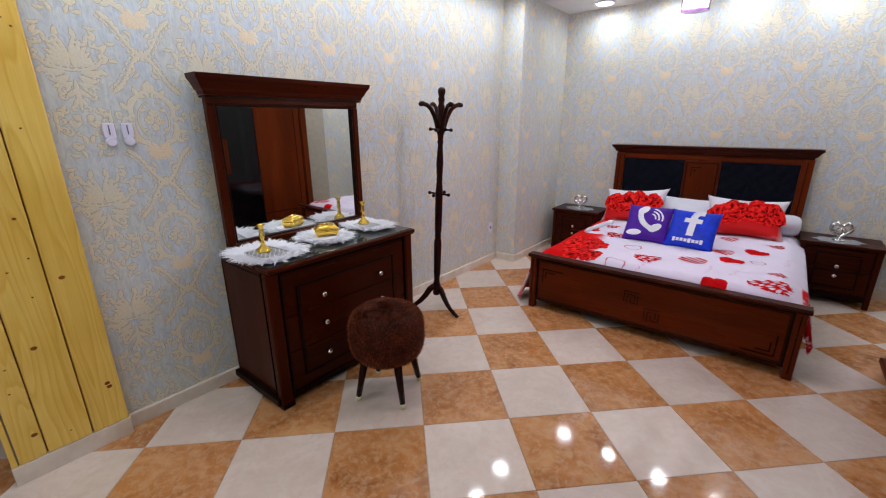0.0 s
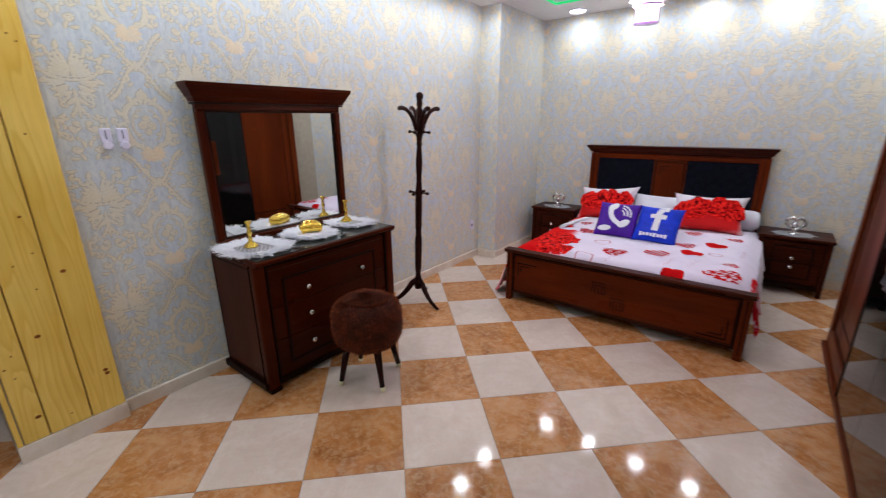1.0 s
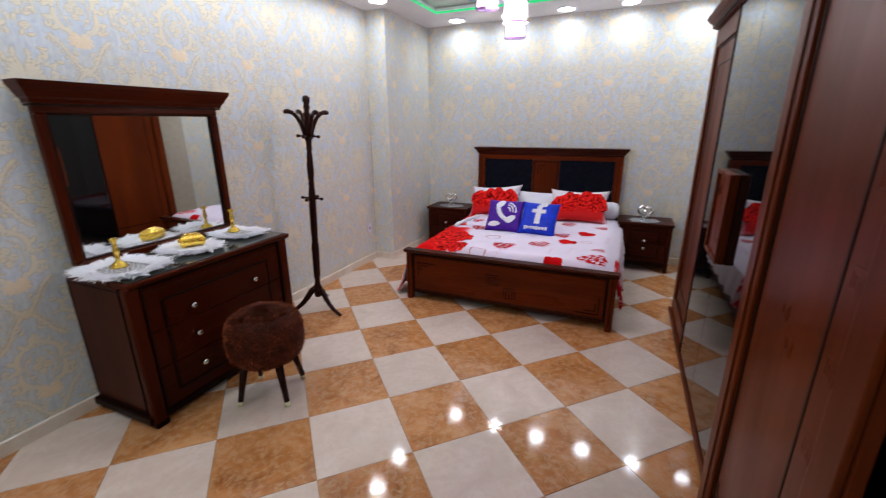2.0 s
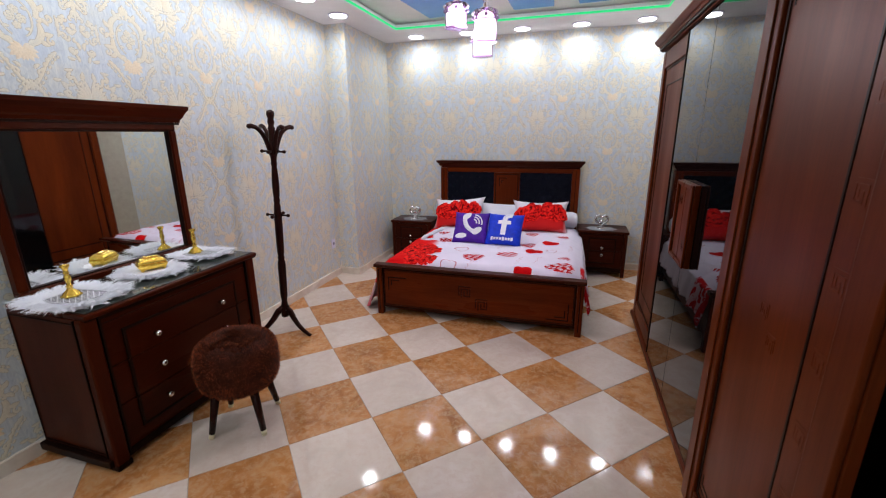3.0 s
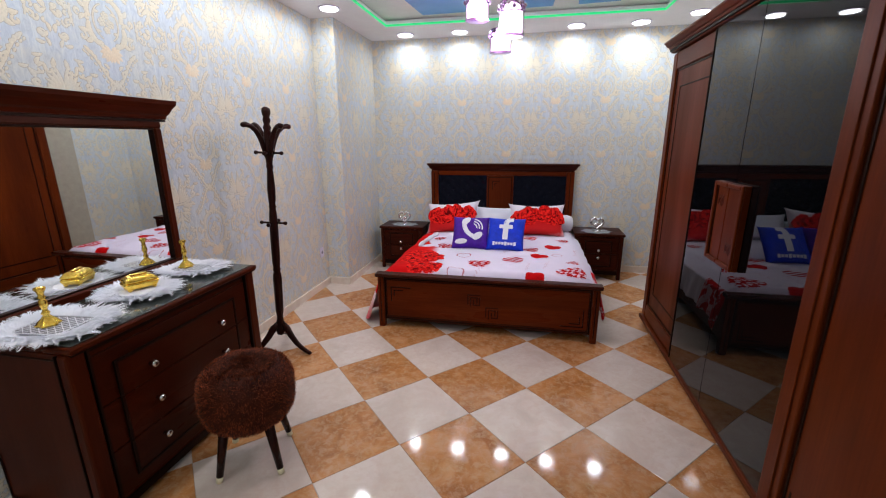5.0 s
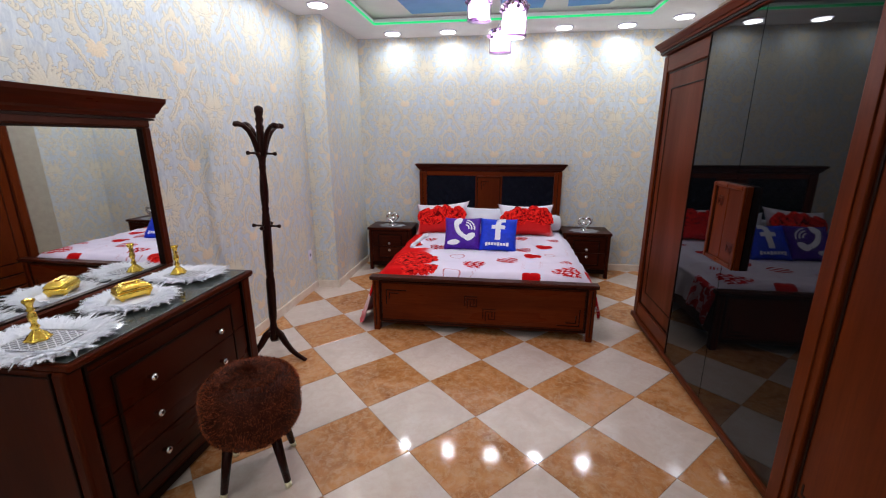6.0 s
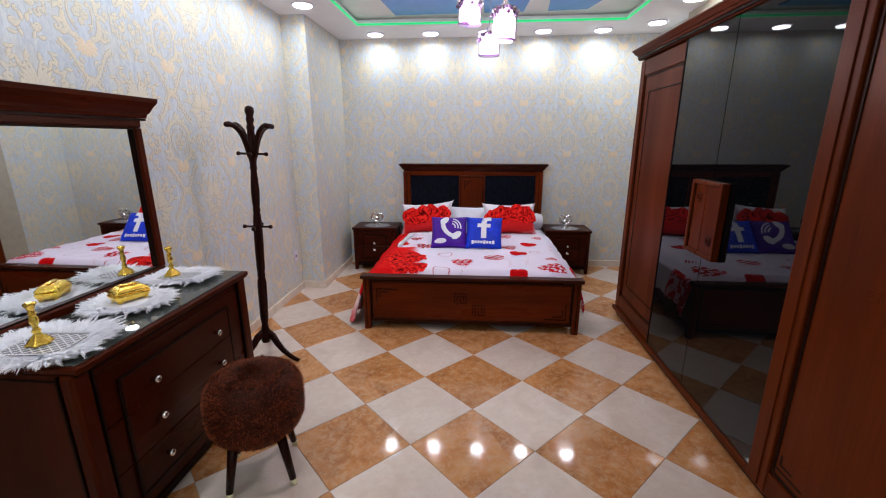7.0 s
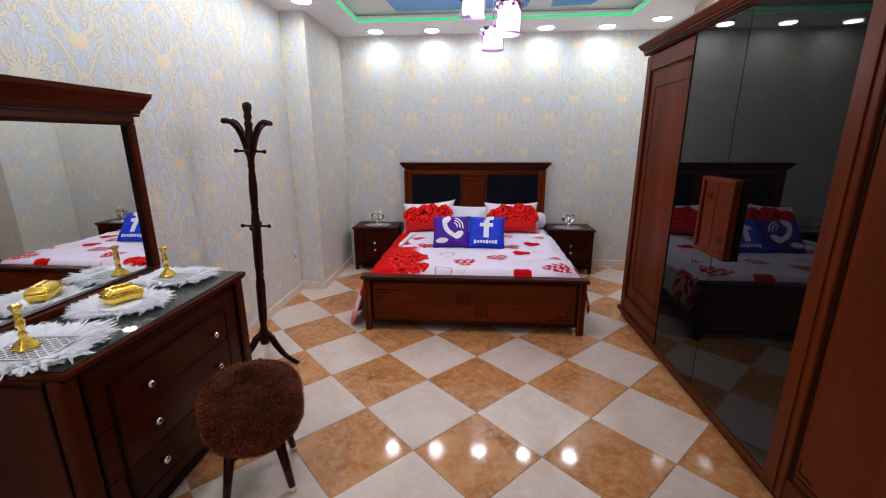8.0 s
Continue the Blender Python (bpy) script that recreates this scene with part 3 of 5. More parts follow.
def plume():
    """A fan of feathers over a beaded bowl, with curled side leaves and a drop."""
    out = []
    half = [ellipse(0, 0.03, 0.112, 0.052, -90, -8, 0.0055, 9), ellipse(0, 0.03, 0.095, 0.036, -90, -12, 0.0035, 8),
            scroll(0.120, 0.040, 0.022, 0.004, -110, 240, 0.006, 10), leaf(0.03, -0.030, -15, 0.095, 0.012, 60, 6), leaf(0.02, -0.045, -45, 0.075, 0.012, 60, 6),
            leaf(0.010, -0.075, -35, 0.062, 0.010, 70, 5), leaf(0.008, -0.105, -60, 0.055, 0.009, 50, 5), scroll(0.052, -0.115, 0.018, 0.004, 90, -250, 0.005, 8),
            leaf(0.006, -0.145, -70, 0.045, 0.008, 20, 4), leaf(0.105, 0.020, 10, 0.055, 0.010, 70, 5), leaf(0.125, 0.060, 80, 0.050, 0.010, -60, 5),
            leaf(0.10, -0.01, -60, 0.045, 0.009, 60, 5), scroll(0.085, -0.060, 0.020, 0.004, 30, 340, 0.005, 8)]
    for a, b, w in ((86, 0.125, 0.010), (72, 0.120, 0.011), (58, 0.112, 0.011), (44, 0.100, 0.010), (30, 0.086, 0.009), (16, 0.070, 0.008)):
        half.append(leaf(0.008, 0.0, a, b, w, -12, 6))
        half.append(leaf(0.008 + 0.5 * b * math.cos(radians(a)), 0.5 * b * math.sin(radians(a)), a - 30, 0.030, 0.006, 30, 3))
    for k in range(5):
        a = radians(-82 + k * 16)
        half.append(leaf(0.103 * math.cos(a), 0.03 + 0.044 * math.sin(a) - 0.005, 90, 0.010, 0.006, 0, 3))
    for h in half:
        out += [h, flip(h)]
    out.append(leaf(0, -0.06, -90, 0.15, 0.009, 0, 6))
    # loose curls that fill the column under the drop and beside the bowl
    rng = random.Random(14)
    for k in range(22):
        x, y = 0.012 + 0.10 * rng.random(), -0.16 - 0.22 * rng.random() if k < 14 else 0.09 + 0.05 * rng.random()
        t = rng.uniform(0, 360)
        h = scroll(x, y, rng.uniform(0.010, 0.020), 0.004, t, t + rng.choice((-250, 250)), 0.0050, 7) if k % 3 else leaf(x, y, t, rng.uniform(0.03, 0.045), 0.008, rng.choice((-60, 60)), 4)
        out += [h, flip(h)]
    return out


def garland():
    """Rope-like leafy ribbons that run from one oval to the next and cross half-way, with loose curls beside them."""
    out = []
    for k in range(9):
        t = (k + 0.5) / 9
        x, y = 0.150 * (1 - t), -0.135 - 0.185 * t + 0.014 * math.sin(6.3 * t)
        out.append(leaf(x + 0.010, y + 0.004, -150, 0.030, 0.0065, 50, 4))
        out.append(leaf(x - 0.008, y - 0.006, -95, 0.028, 0.0060, -50, 4))
        out.append(leaf(x + 0.018, y - 0.012, -125, 0.022, 0.0050, 0, 3))
        out.append(leaf(x, y, -129, 0.028, 0.0090, 12, 3))
    out += [scroll(0.205, -0.045, 0.024, 0.004, 200, -160, 0.0045, 9), scroll(0.235, -0.115, 0.018, 0.004, 20, 330, 0.0045, 9), scroll(0.055, -0.255, 0.020, 0.004, 10, 330, 0.0045, 9)]
    out += [leaf(0.185, -0.01, -80, 0.04, 0.007, 40, 4), leaf(0.25, -0.03, 60, 0.045, 0.007, -50, 4), leaf(0.205, -0.150, -30, 0.045, 0.007, 60, 4), leaf(0.03, -0.235, 60, 0.04, 0.007, -60, 4),
            leaf(0.105, -0.275, -20, 0.045, 0.007, 60, 4), leaf(0.265, -0.17, 100, 0.045, 0.007, 40, 4), leaf(0.17, -0.22, -10, 0.05, 0.007, 50, 4), leaf(0.21, -0.25, -70, 0.045, 0.007, -40, 4)]
    return out + [flip(r) for r in out] + [[(x, -y, w) for x, y, w in r] for r in out] + [[(-x, -y, w) for x, y, w in r] for r in out]


def bloom():
    """The full flower that hangs under each oval, and a bud in the fan."""
    out = []
    for a, b, w in ((-90, 0.066, 0.015), (-66, 0.074, 0.015), (-42, 0.076, 0.014), (-18, 0.066, 0.012), (6, 0.052, 0.010), (34, 0.040, 0.008)):
        r = leaf(0.004, -0.135, a, b, w, 10, 6)
        out += [r, flip(r)]
        r = leaf(0.003, -0.137, a + 12, b * 0.6, w * 0.7, -14, 4)
        out += [r, flip(r)]
    return out


MOTIFS = (medallion(), plume(), garland(), bloom())
CELL_U, CELL_V = 0.58, 0.635


def damask(wall, u0, u1, v0, v1, place, label, shift=(0.0, 0.0)):
    """Raised ornament over a stretch of wall; place(u, v, proud) gives the point in the room."""
    spots = []

    def emit(verts, faces, ribbons, cu, cv, grow, low, high):
        for r in ribbons:
            if max(q[0] for q in r) + cu < u0 or min(q[0] for q in r) + cu > u1 or max(q[1] for q in r) + cv < v0 or min(q[1] for q in r) + cv > v1:
                continue
            base = len(verts)
            for i, (x, y, w) in enumerate(r):
                a, b = r[max(0, i - 1)], r[min(len(r) - 1, i + 1)]
                dx, dy = b[0] - a[0], b[1] - a[1]
                s = math.hypot(dx, dy) or 1.0
                nx, ny = -dy / s * (w * 1.38 + grow), dx / s * (w * 1.38 + grow)
                for k, h in ((-1, low), (0, high), (1, low)):
                    uu = min(u1, max(u0, cu + x + nx * k))
                    vv = min(v1, max(v0, cv + y + ny * k))
                    verts.append(place(uu, vv, h))
            for i in range(len(r) - 1):
                q = base + 3 * i
                faces.append((q, q + 1, q + 4, q + 3))
                faces.append((q + 1, q + 2, q + 5, q + 4))

    for i in range(math.floor(u0 / CELL_U) - 1, math.ceil(u1 / CELL_U) + 2):
        for j in range(-1, math.ceil(v1 / CELL_V) + 2):
            spots.append((i * CELL_U + shift[0], 0.385 + j * CELL_V + shift[1]))
    for name, mat, grow, low, high in (("relief_outline", TANLEAF, 0.0022, 0.0003, 0.0007), ("relief", GOLDLEAF, 0.0, 0.0006, 0.0016), ("bloom_relief", PEACHLEAF, 0.0, 0.0010, 0.0025)):
        verts, faces = [], []
        for cu, cv in spots:
            for k, du, dv in ((3, 0.0, 0.0),) if mat is PEACHLEAF else ((0, 0.0, 0.0), (2, 0.0, 0.0), (1, CELL_U / 2, 0.25)):
                emit(verts, faces, MOTIFS[k], cu + du, cv + dv, grow, low, high)
        raw_part(name, verts, faces, mat, wall, label, True, "stuff")


V0, V1 = 0.088, CEIL - 0.002
damask(wall_left, -1.76, PIER_Y - 0.002, V0, V1, lambda u, v, d: (XL + d, u, v), "cream damask scrollwork", (0.402, 0.018))
damask(wall_pier, XL + 0.002, PIER_X, V0, V1, lambda u, v, d: (u, PIER_Y - d, v), "cream damask scrollwork")
damask(wall_pier, PIER_Y, YB - 0.002, V0, V1, lambda u, v, d: (PIER_X + d, u, v), "cream damask scrollwork")
damask(wall_north, PIER_X + 0.002, XR - 0.002, V0, V1, lambda u, v, d: (u, YB - d, v), "cream damask scrollwork")
damask(wall_right, 0.6, YB - 0.002, V0, V1, lambda u, v, d: (XR - d, u, v), "cream damask scrollwork")


# ---- wardrobe ----
def wardrobe():
    w = thing("wardrobe", pose(0, 0, 0), "large mahogany sliding wardrobe with a black mirror glass door", "wardrobe")
    y0, y1, xf, xb = -1.45, 1.655, 1.43, 2.10
    part("side_panel", box(xf, xb, y1 - 0.03, y1, 0.06, 2.345, 0.003), WARD_W["z"], w)
    part("side_panel", box(xf, xb, y0, y0 + 0.03, 0.06, 2.345, 0.003), WARD_W["z"], w)
    part("back_panel", box(xb - 0.02, xb, y0 + 0.03, y1 - 0.03, 0.06, 2.345), WARD_W["z"], w)
    part("plinth", box(xf - 0.005, xb, y0, y1, 0.0, 0.06, 0.004), DARKW["y"], w)
    part("bottom_rail", box(xf - 0.05, xf + 0.08, y0, y1, 0.06, 0.10, 0.008), WARD_W["y"], w)
    part("top_panel", box(xf - 0.05, xb, y0, y1, 2.3455, 2.37, 0.004), WARD_W["y"], w)
    prof = [(0, 2.3705), (0.07, 2.3705), (0.076, 2.385), (0.086, 2.388), (0.100, 2.412), (0.106, 2.417), (0.106, 2.428), (0, 2.428)]
    part("cornice", moulding(prof, [(xb, y0), (xf, y0), (xf, y1 - 0.09), (xb, y1 - 0.09)][::-1]), WARD_W["y"], w, "carved crown cornice")
    part("cornice_line", moulding([(0.052, 2.352), (0.066, 2.352), (0.066, 2.367), (0.052, 2.367)], [(xf, y1 - 0.02), (xf, y0)]), DARKW["y"], w, "dark glazed line")

    def wood_door(a, b, x, thick, key):
        d = part("door", box(x, x + thick, a, b, 0.11, 2.34, 0.004), WARD_W["z"], w, "mahogany sliding door with dark glazed frame")
        s = 0.115 if key else 0.085
        for s0, s1 in ((a, a + s), (b - s, b)):
            part("stile", box(x - 0.018, x - 0.0005, s0 + 0.002, s1, 0.115, 2.335, 0.007, segs=3), WARD_W["z"], d)
        for r0, r1 in ((0.115, 0.23), (2.21, 2.335)):
            part("rail", box(x - 0.016, x - 0.0005, a + s + 0.001, b - s - 0.001, r0, r1, 0.006), WARD_W["y"], d)
        part("inlay_line", frame_bars("x", x, a + s + 0.004, b - s - 0.004, 0.234, 2.206, 0.014, -0.005), DARKW["z"], d, "dark glazed groove")
        if not key:
            part("inlay_line", frame_bars("x", x, a + s + 0.10, b - s - 0.10, 0.36, 2.08, 0.012, -0.004), DARKW["z"], d, "dark glazed groove")
        for u, v in key:
            part("fret", fret("x", x, u, v, 0.056, -0.0012), WARD_W["z"], d, "carved Greek-key fret")
        return d

    wood_door(0.62, 1.625, 1.415, 0.028, [])
    near = wood_door(-1.405, -0.56, 1.358, 0.028, [(-0.945, 1.15), (-1.02, 1.07)])
    band_x = part("carved_band", box(1.353, 1.3575, -1.30, -1.185, 0.25, 2.195, 0.002), WARD_W["z"], near, "carved basket-weave band")
    for y in (-1.183, -1.306):
        part("inlay_line", box(1.3515, 1.3575, y, y + 0.010, 0.25, 2.195, 0.001), DARKW["z"], near, "dark glazed groove")
    for k in range(9):
        part("fret", fret("x", 1.353, -1.275, 0.30 + 0.21 * k, 0.062, -0.0009), WARD_W["y"], band_x, "carved Greek-key fret")
    part("key_line", key_corner("x", 1.358, -0.68, 0.27, -1, 1, 0.16, 0.13, -0.002), DARKW["z"], near, "carved Greek-key corner")
    part("key_line", key_corner("x", 1.358, -0.68, 2.17, -1, -1, 0.16, 0.13, -0.002), DARKW["z"], near, "carved Greek-key corner")
    part("stile_edge", box(1.333, 1.3395, -0.634, -0.563, 0.12, 2.33, 0.003), WARD_W["z"], near)
    glass = part("door", box(1.397, 1.408, -0.60, 0.80, 0.105, 2.34, 0.002), DARKW["z"], w, "black mirror glass sliding door")
    part("pane", box(1.391, 1.3965, 0.2335, 0.798, 0.11, 2.338), BLACKGLASS, glass)
    part("pane", box(1.391, 1.3965, -0.60, 0.2275, 0.11, 2.338), BLACKGLASS, glass)
    part("edge_strip", box(1.386, 1.41, 0.80, 0.812, 0.105, 2.34, 0.002), DARKW["z"], glass)
    for a, b, outer in ((0.055, 0.2285, "a"), (0.2315, 0.385, "b")):
        pl = part("handle_plate", box(1.362, 1.3905, a, b, 1.005, 1.455, 0.004), WARD_W["z"], glass, "small mahogany handle plate")
        e0, e1 = (a, a + 0.026) if outer == "a" else (b - 0.026, b)
        part("plate_edge", box(1.348, 1.3615, e0, e1, 1.005, 1.455, 0.006, segs=3), WARD_W["z"], pl)
        i0, i1 = (a + 0.027, b) if outer == "a" else (a, b - 0.027)
        for z0 in (1.005, 1.431):
            part("plate_edge", box(1.348, 1.3615, i0, i1, z0, z0 + 0.024, 0.006, segs=3), WARD_W["y"], pl)
        part("inlay_line", box(1.3595, 1.3618, i0 if outer == "a" else i1 - 0.006, i0 + 0.006 if outer == "a" else i1, 1.03, 1.43), DARKW["z"], pl)
        part("fret", fret("x", 1.362, (a + b) / 2 - 0.035, 1.32 if outer == "b" else 1.08, 0.06, -0.002), DEEP["z"], pl)
    part("inner_back", box(1.70, 1.71, y0 + 0.03, y1 - 0.03, 0.1, 2.34), DARKW["z"], w)


wardrobe()
for ob in list(bpy.data.objects):
    if ob.name.startswith("fret"):
        ob["kind"] = "stuff"


# ---- dressing table ----
def knob(parent, x, y, z, axis="x"):
    b = lathe([(0.010, 0.0), (0.007, 0.012), (0.015, 0.019), (0.0185, 0.028), (0.015, 0.037), (0.005, 0.041)], 14)
    turn = pose(x, y, z, 0, 90, 0) if axis == "x" else pose(x, y, z, 90, 0, 0)
    part("knob", moved(b, turn), CHROME, parent, "chrome knob", True)


def dresser():
    d = thing("dressing_table", pose(0, 0, 0), "mahogany dressing table with drawers and tall framed mirror", "dresser")
    y0, y1, xb, xf, top = -1.165, 0.016, -2.0, -1.45, 0.87
    part("body", box(xb, xf - 0.02, y0 + 0.034, y1 - 0.01, 0.07, top, 0.004), DRES_W["z"], d)
    part("plinth", box(xb, xf - 0.012, y0 + 0.004, y1 - 0.004, 0.03, 0.075, 0.004), DARKW["y"], d)
    # chamfered corner posts
    for s, y in ((1, y0 + 0.024), (-1, y1)):
        part("corner_post", box(xf - 0.05, xf + 0.008, min(y, y + s * 0.075), max(y, y + s * 0.075), 0.02, top, 0.014, segs=3), DRES_W["z"], d)
        part("post_line", box(xf - 0.055, xf - 0.049, min(y - s * .003, y + s * 0.02), max(y - s * .003, y + s * 0.02), 0.06, top - 0.002), DARKW["z"], d, "dark glazed edge")
        part("post_line", box(xf - 0.01, xf + 0.010, min(y + s * .077, y + s * 0.087), max(y + s * .077, y + s * 0.087), 0.06, top - 0.002), DARKW["z"], d, "dark glazed edge")
        part("foot", box(xf - 0.055, xf + 0.01, min(y, y + s * 0.08), max(y, y + s * 0.08), 0.0, 0.035, 0.006), DARKW["z"], d)
        part("foot", box(xb, xb + 0.06, min(y, y + s * 0.06), max(y, y + s * 0.06), 0.0, 0.035, 0.006), DARKW["z"], d)
    part("side_line", frame_bars("y", y0 + 0.033, xb + 0.01, xf - 0.06, 0.085, top - 0.02, 0.010, -0.004), DARKW["z"], d, "dark glazed groove")
    part("side_line", frame_bars("y", y1 - 0.009, xb + 0.01, xf - 0.06, 0.085, top - 0.02, 0.010, 0.004), DARKW["z"], d, "dark glazed groove")
    part("apron_line", box(xf - 0.018, xf - 0.006, y0 + 0.09, y1 - 0.09, top - 0.028, top - 0.016), DARKW["y"], d)
    zs = [0.10, 0.345, 0.575, 0.82]
    a, b = y0 + 0.092, y1 - 0.092
    for z0, z1 in zip(zs, zs[1:]):
        # drawer and panel carry their shade in the wood's colour
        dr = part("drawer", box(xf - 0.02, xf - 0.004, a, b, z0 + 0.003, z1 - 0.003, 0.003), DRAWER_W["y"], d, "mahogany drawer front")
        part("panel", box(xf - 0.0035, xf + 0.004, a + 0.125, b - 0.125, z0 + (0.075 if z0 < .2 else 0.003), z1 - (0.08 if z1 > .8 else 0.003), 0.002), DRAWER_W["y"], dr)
        kz = {0.10: 0.262, 0.345: 0.468, 0.575: 0.655}[z0]
        for ky in (-0.80, -0.335):
            knob(dr, xf + 0.004, ky, kz)
        # border of the joint drawer panel
        segs = [(a + 0.108, a + 0.123, z0 + (0.06 if z0 < .2 else 0.002), z1 - (0.065 if z1 > .8 else 0.002)), (b - 0.123, b - 0.108, z0 + (0.06 if z0 < .2 else 0.002), z1 - (0.065 if z1 > .8 else 0.002))]
        if z0 < 0.2:
            segs.append((a + 0.123, b - 0.123, z0 + 0.06, z0 + 0.074))
        if z1 > 0.8:
            segs.append((a + 0.123, b - 0.123, z1 - 0.079, z1 - 0.065))
        for p0, p1, q0, q1 in segs:
            part("inlay_line", box(xf - 0.0035, xf + 0.007, p0, p1, q0, q1, 0.002), DARKW["y"], dr, "dark glazed moulding")
    worktop = part("worktop", box(xb, xf + 0.025, y0 + 0.035, y1 + 0.02, top, top + 0.028, 0.008, segs=3), DRES_W["y"], d)
    part("worktop_line", box(xb + 0.002, xf + 0.016, y0 + 0.040, y1 + 0.012, top - 0.008, top - 0.001), DARKW["y"], d)
    part("glass_inset", box(xb + 0.09, xf + 0.005, y0 + 0.052, y1 - 0.005, top + 0.0285, top + 0.034, 0.002), TOPGLASS, worktop, "smoked glass top")
    # mirror
    m0, m1, z0, z1, x = -1.105, -0.045, top + 0.029, 1.812, -1.95
    hinge = Vector((x, (m0 + m1) / 2, 0))
    mir = part("mirror_frame", frame_bars("x", x, m0, m1, z0, z1, 0.05, 0.05, 0.008), DRES_W["z"], d, "mahogany mirror frame")
    part("backboard", box(x - 0.02, x + 0.012, m0 + 0.01, m1 - 0.01, z0, z1 - 0.01), DARKW["z"], mir)
    part("inner_line", frame_bars("x", x + 0.02, m0 + 0.05, m1 - 0.05, z0 + 0.05, z1 - 0.05, 0.010, 0.022, 0.002), DARKW["z"], mir)
    part("mirror_glass", box(x + 0.0125, x + 0.024, m0 + 0.048, m1 - 0.048, z0 + 0.048, z1 - 0.048), MIRROR, mir, "clear silvered mirror glass")
    prof = [(0, z1), (0.055, z1), (0.06, z1 + 0.02), (0.070, z1 + 0.03), (0.084, z1 + 0.06), (0.101, z1 + 0.085), (0.104, z1 + 0.108), (0, z1 + 0.108)]
    part("cornice", moulding(prof, [(x - 0.02, m0 + 0.045), (x + 0.01, m0 + 0.045), (x + 0.01, m1 - 0.03), (x - 0.02, m1 - 0.03)]), DRES_W["y"], mir, "flared crown cornice")
    part("cornice_line", moulding([(0.0, z1 - 0.014), (0.052, z1 - 0.014), (0.052, z1 - 0.002), (0, z1 - 0.002)], [(x - 0.02, m0 + 0.045), (x + 0.01, m0 + 0.045), (x + 0.01, m1 - 0.03), (x - 0.02, m1 - 0.03)]), DARKW["y"], mir)
    mir.matrix_local = Matrix.Translation(hinge) @ pose(0, 0, 0, 0, 0, -0.58) @ Matrix.Translation(-hinge)
    return top + 0.035


DTOP = dresser()


# ---- coat rack ----
def coat_rack():
    r = thing("coat_rack", pose(-1.655, 0.54, 0, 0, 2.6, 0), "dark brown turned wooden coat rack on curved feet", "coat rack")
    prof = [(0.030, 0.14), (0.036, 0.16), (0.036, 0.24), (0.028, 0.26), (0.024, 0.30), (0.030, 0.34), (0.031, 0.36), (0.034, 0.62), (0.031, 0.66), (0.025, 0.68), (0.030, 0.70), (0.025, 0.72),
            (0.030, 0.75), (0.032, 0.95), (0.031, 1.08), (0.027, 1.16), (0.022, 1.18), (0.028, 1.20), (0.022, 1.22), (0.027, 1.25), (0.030, 1.34), (0.024, 1.44), (0.020, 1.48), (0.026, 1.50), (0.022, 1.52), (0.026, 1.56),
            (0.034, 1.58), (0.036, 1.66), (0.028, 1.69), (0.024, 1.76), (0.029, 1.78), (0.020, 1.80), (0.028, 1.83), (0.022, 1.85), (0.031, 1.885), (0.028, 1.91), (0.012, 1.922)]
    part("pole", lathe(prof, 20), RACKW, r, smooth=True)
    for k in range(3):
        a = radians(-8 + 120 * k)
        c, s = math.cos(a), math.sin(a)
        path = [(c * u, s * u, z) for u, z in ((0.02, 0.23), (0.06, 0.20), (0.10, 0.14), (0.15, 0.085), (0.20, 0.05), (0.25, 0.028), (0.285, 0.017))]
        part("foot", tube(path, [0.026, 0.030, 0.027, 0.023, 0.020, 0.018, 0.015], 12, 0.8), RACKW, r, smooth=True)
    for k in range(4):
        a = radians(65 + 90 * k)
        c, s = math.cos(a), math.sin(a)
        path = [(c * u, s * u, z) for u, z in ((0.022, 1.585), (0.036, 1.645), (0.058, 1.705), (0.088, 1.755), (0.125, 1.785), (0.160, 1.795), (0.182, 1.790), (0.192, 1.784))]
        part("hook", tube(path, [0.018, 0.019, 0.018, 0.017, 0.017, 0.019, 0.019, 0.009], 12), RACKW, r, smooth=True)
    for z, n, off in ((1.60, 4, 15), (1.075, 4, 10)):
        for k in range(n):
            a = radians(off + 90 * k)
            b = lathe([(0.008, 0.0), (0.008, 0.055), (0.014, 0.062), (0.015, 0.075), (0.008, 0.082)], 10)
            part("peg", moved(b, pose(0.022 * math.cos(a), 0.022 * math.sin(a), z, 0, 90, math.degrees(a))), RACKW, r, smooth=True)


coat_rack()


# ---- fur ----
def strands(name, roots, mat, parent, width, label=""):
    """Thin tapering hairs: (root, tip) pairs, two triangles each."""
    verts, faces = [], []
    turn = random.Random(77)
    for a, b in roots:
        d = b - a
        side = d.cross(Vector((0, 0, 1)))
        side = side.normalized() if side.length > 1e-5 else Vector((1, 0, 0))
        up = side.cross(d).normalized()
        roll = turn.gauss(0, 0.5)
        s = (side * math.cos(roll) + up * math.sin(roll)) * width
        mid = a + d * 0.55 + Vector((0, 0, d.length * 0.10))
        k = len(verts)
        verts += [a - s, a + s, mid + s * 0.7, mid - s * 0.7, b]
        faces += [(k, k + 1, k + 2, k + 3), (k + 3, k + 2, k + 4)]
    return raw_part(name, [tuple(v) for v in verts], faces, mat, parent, label, False, "stuff")


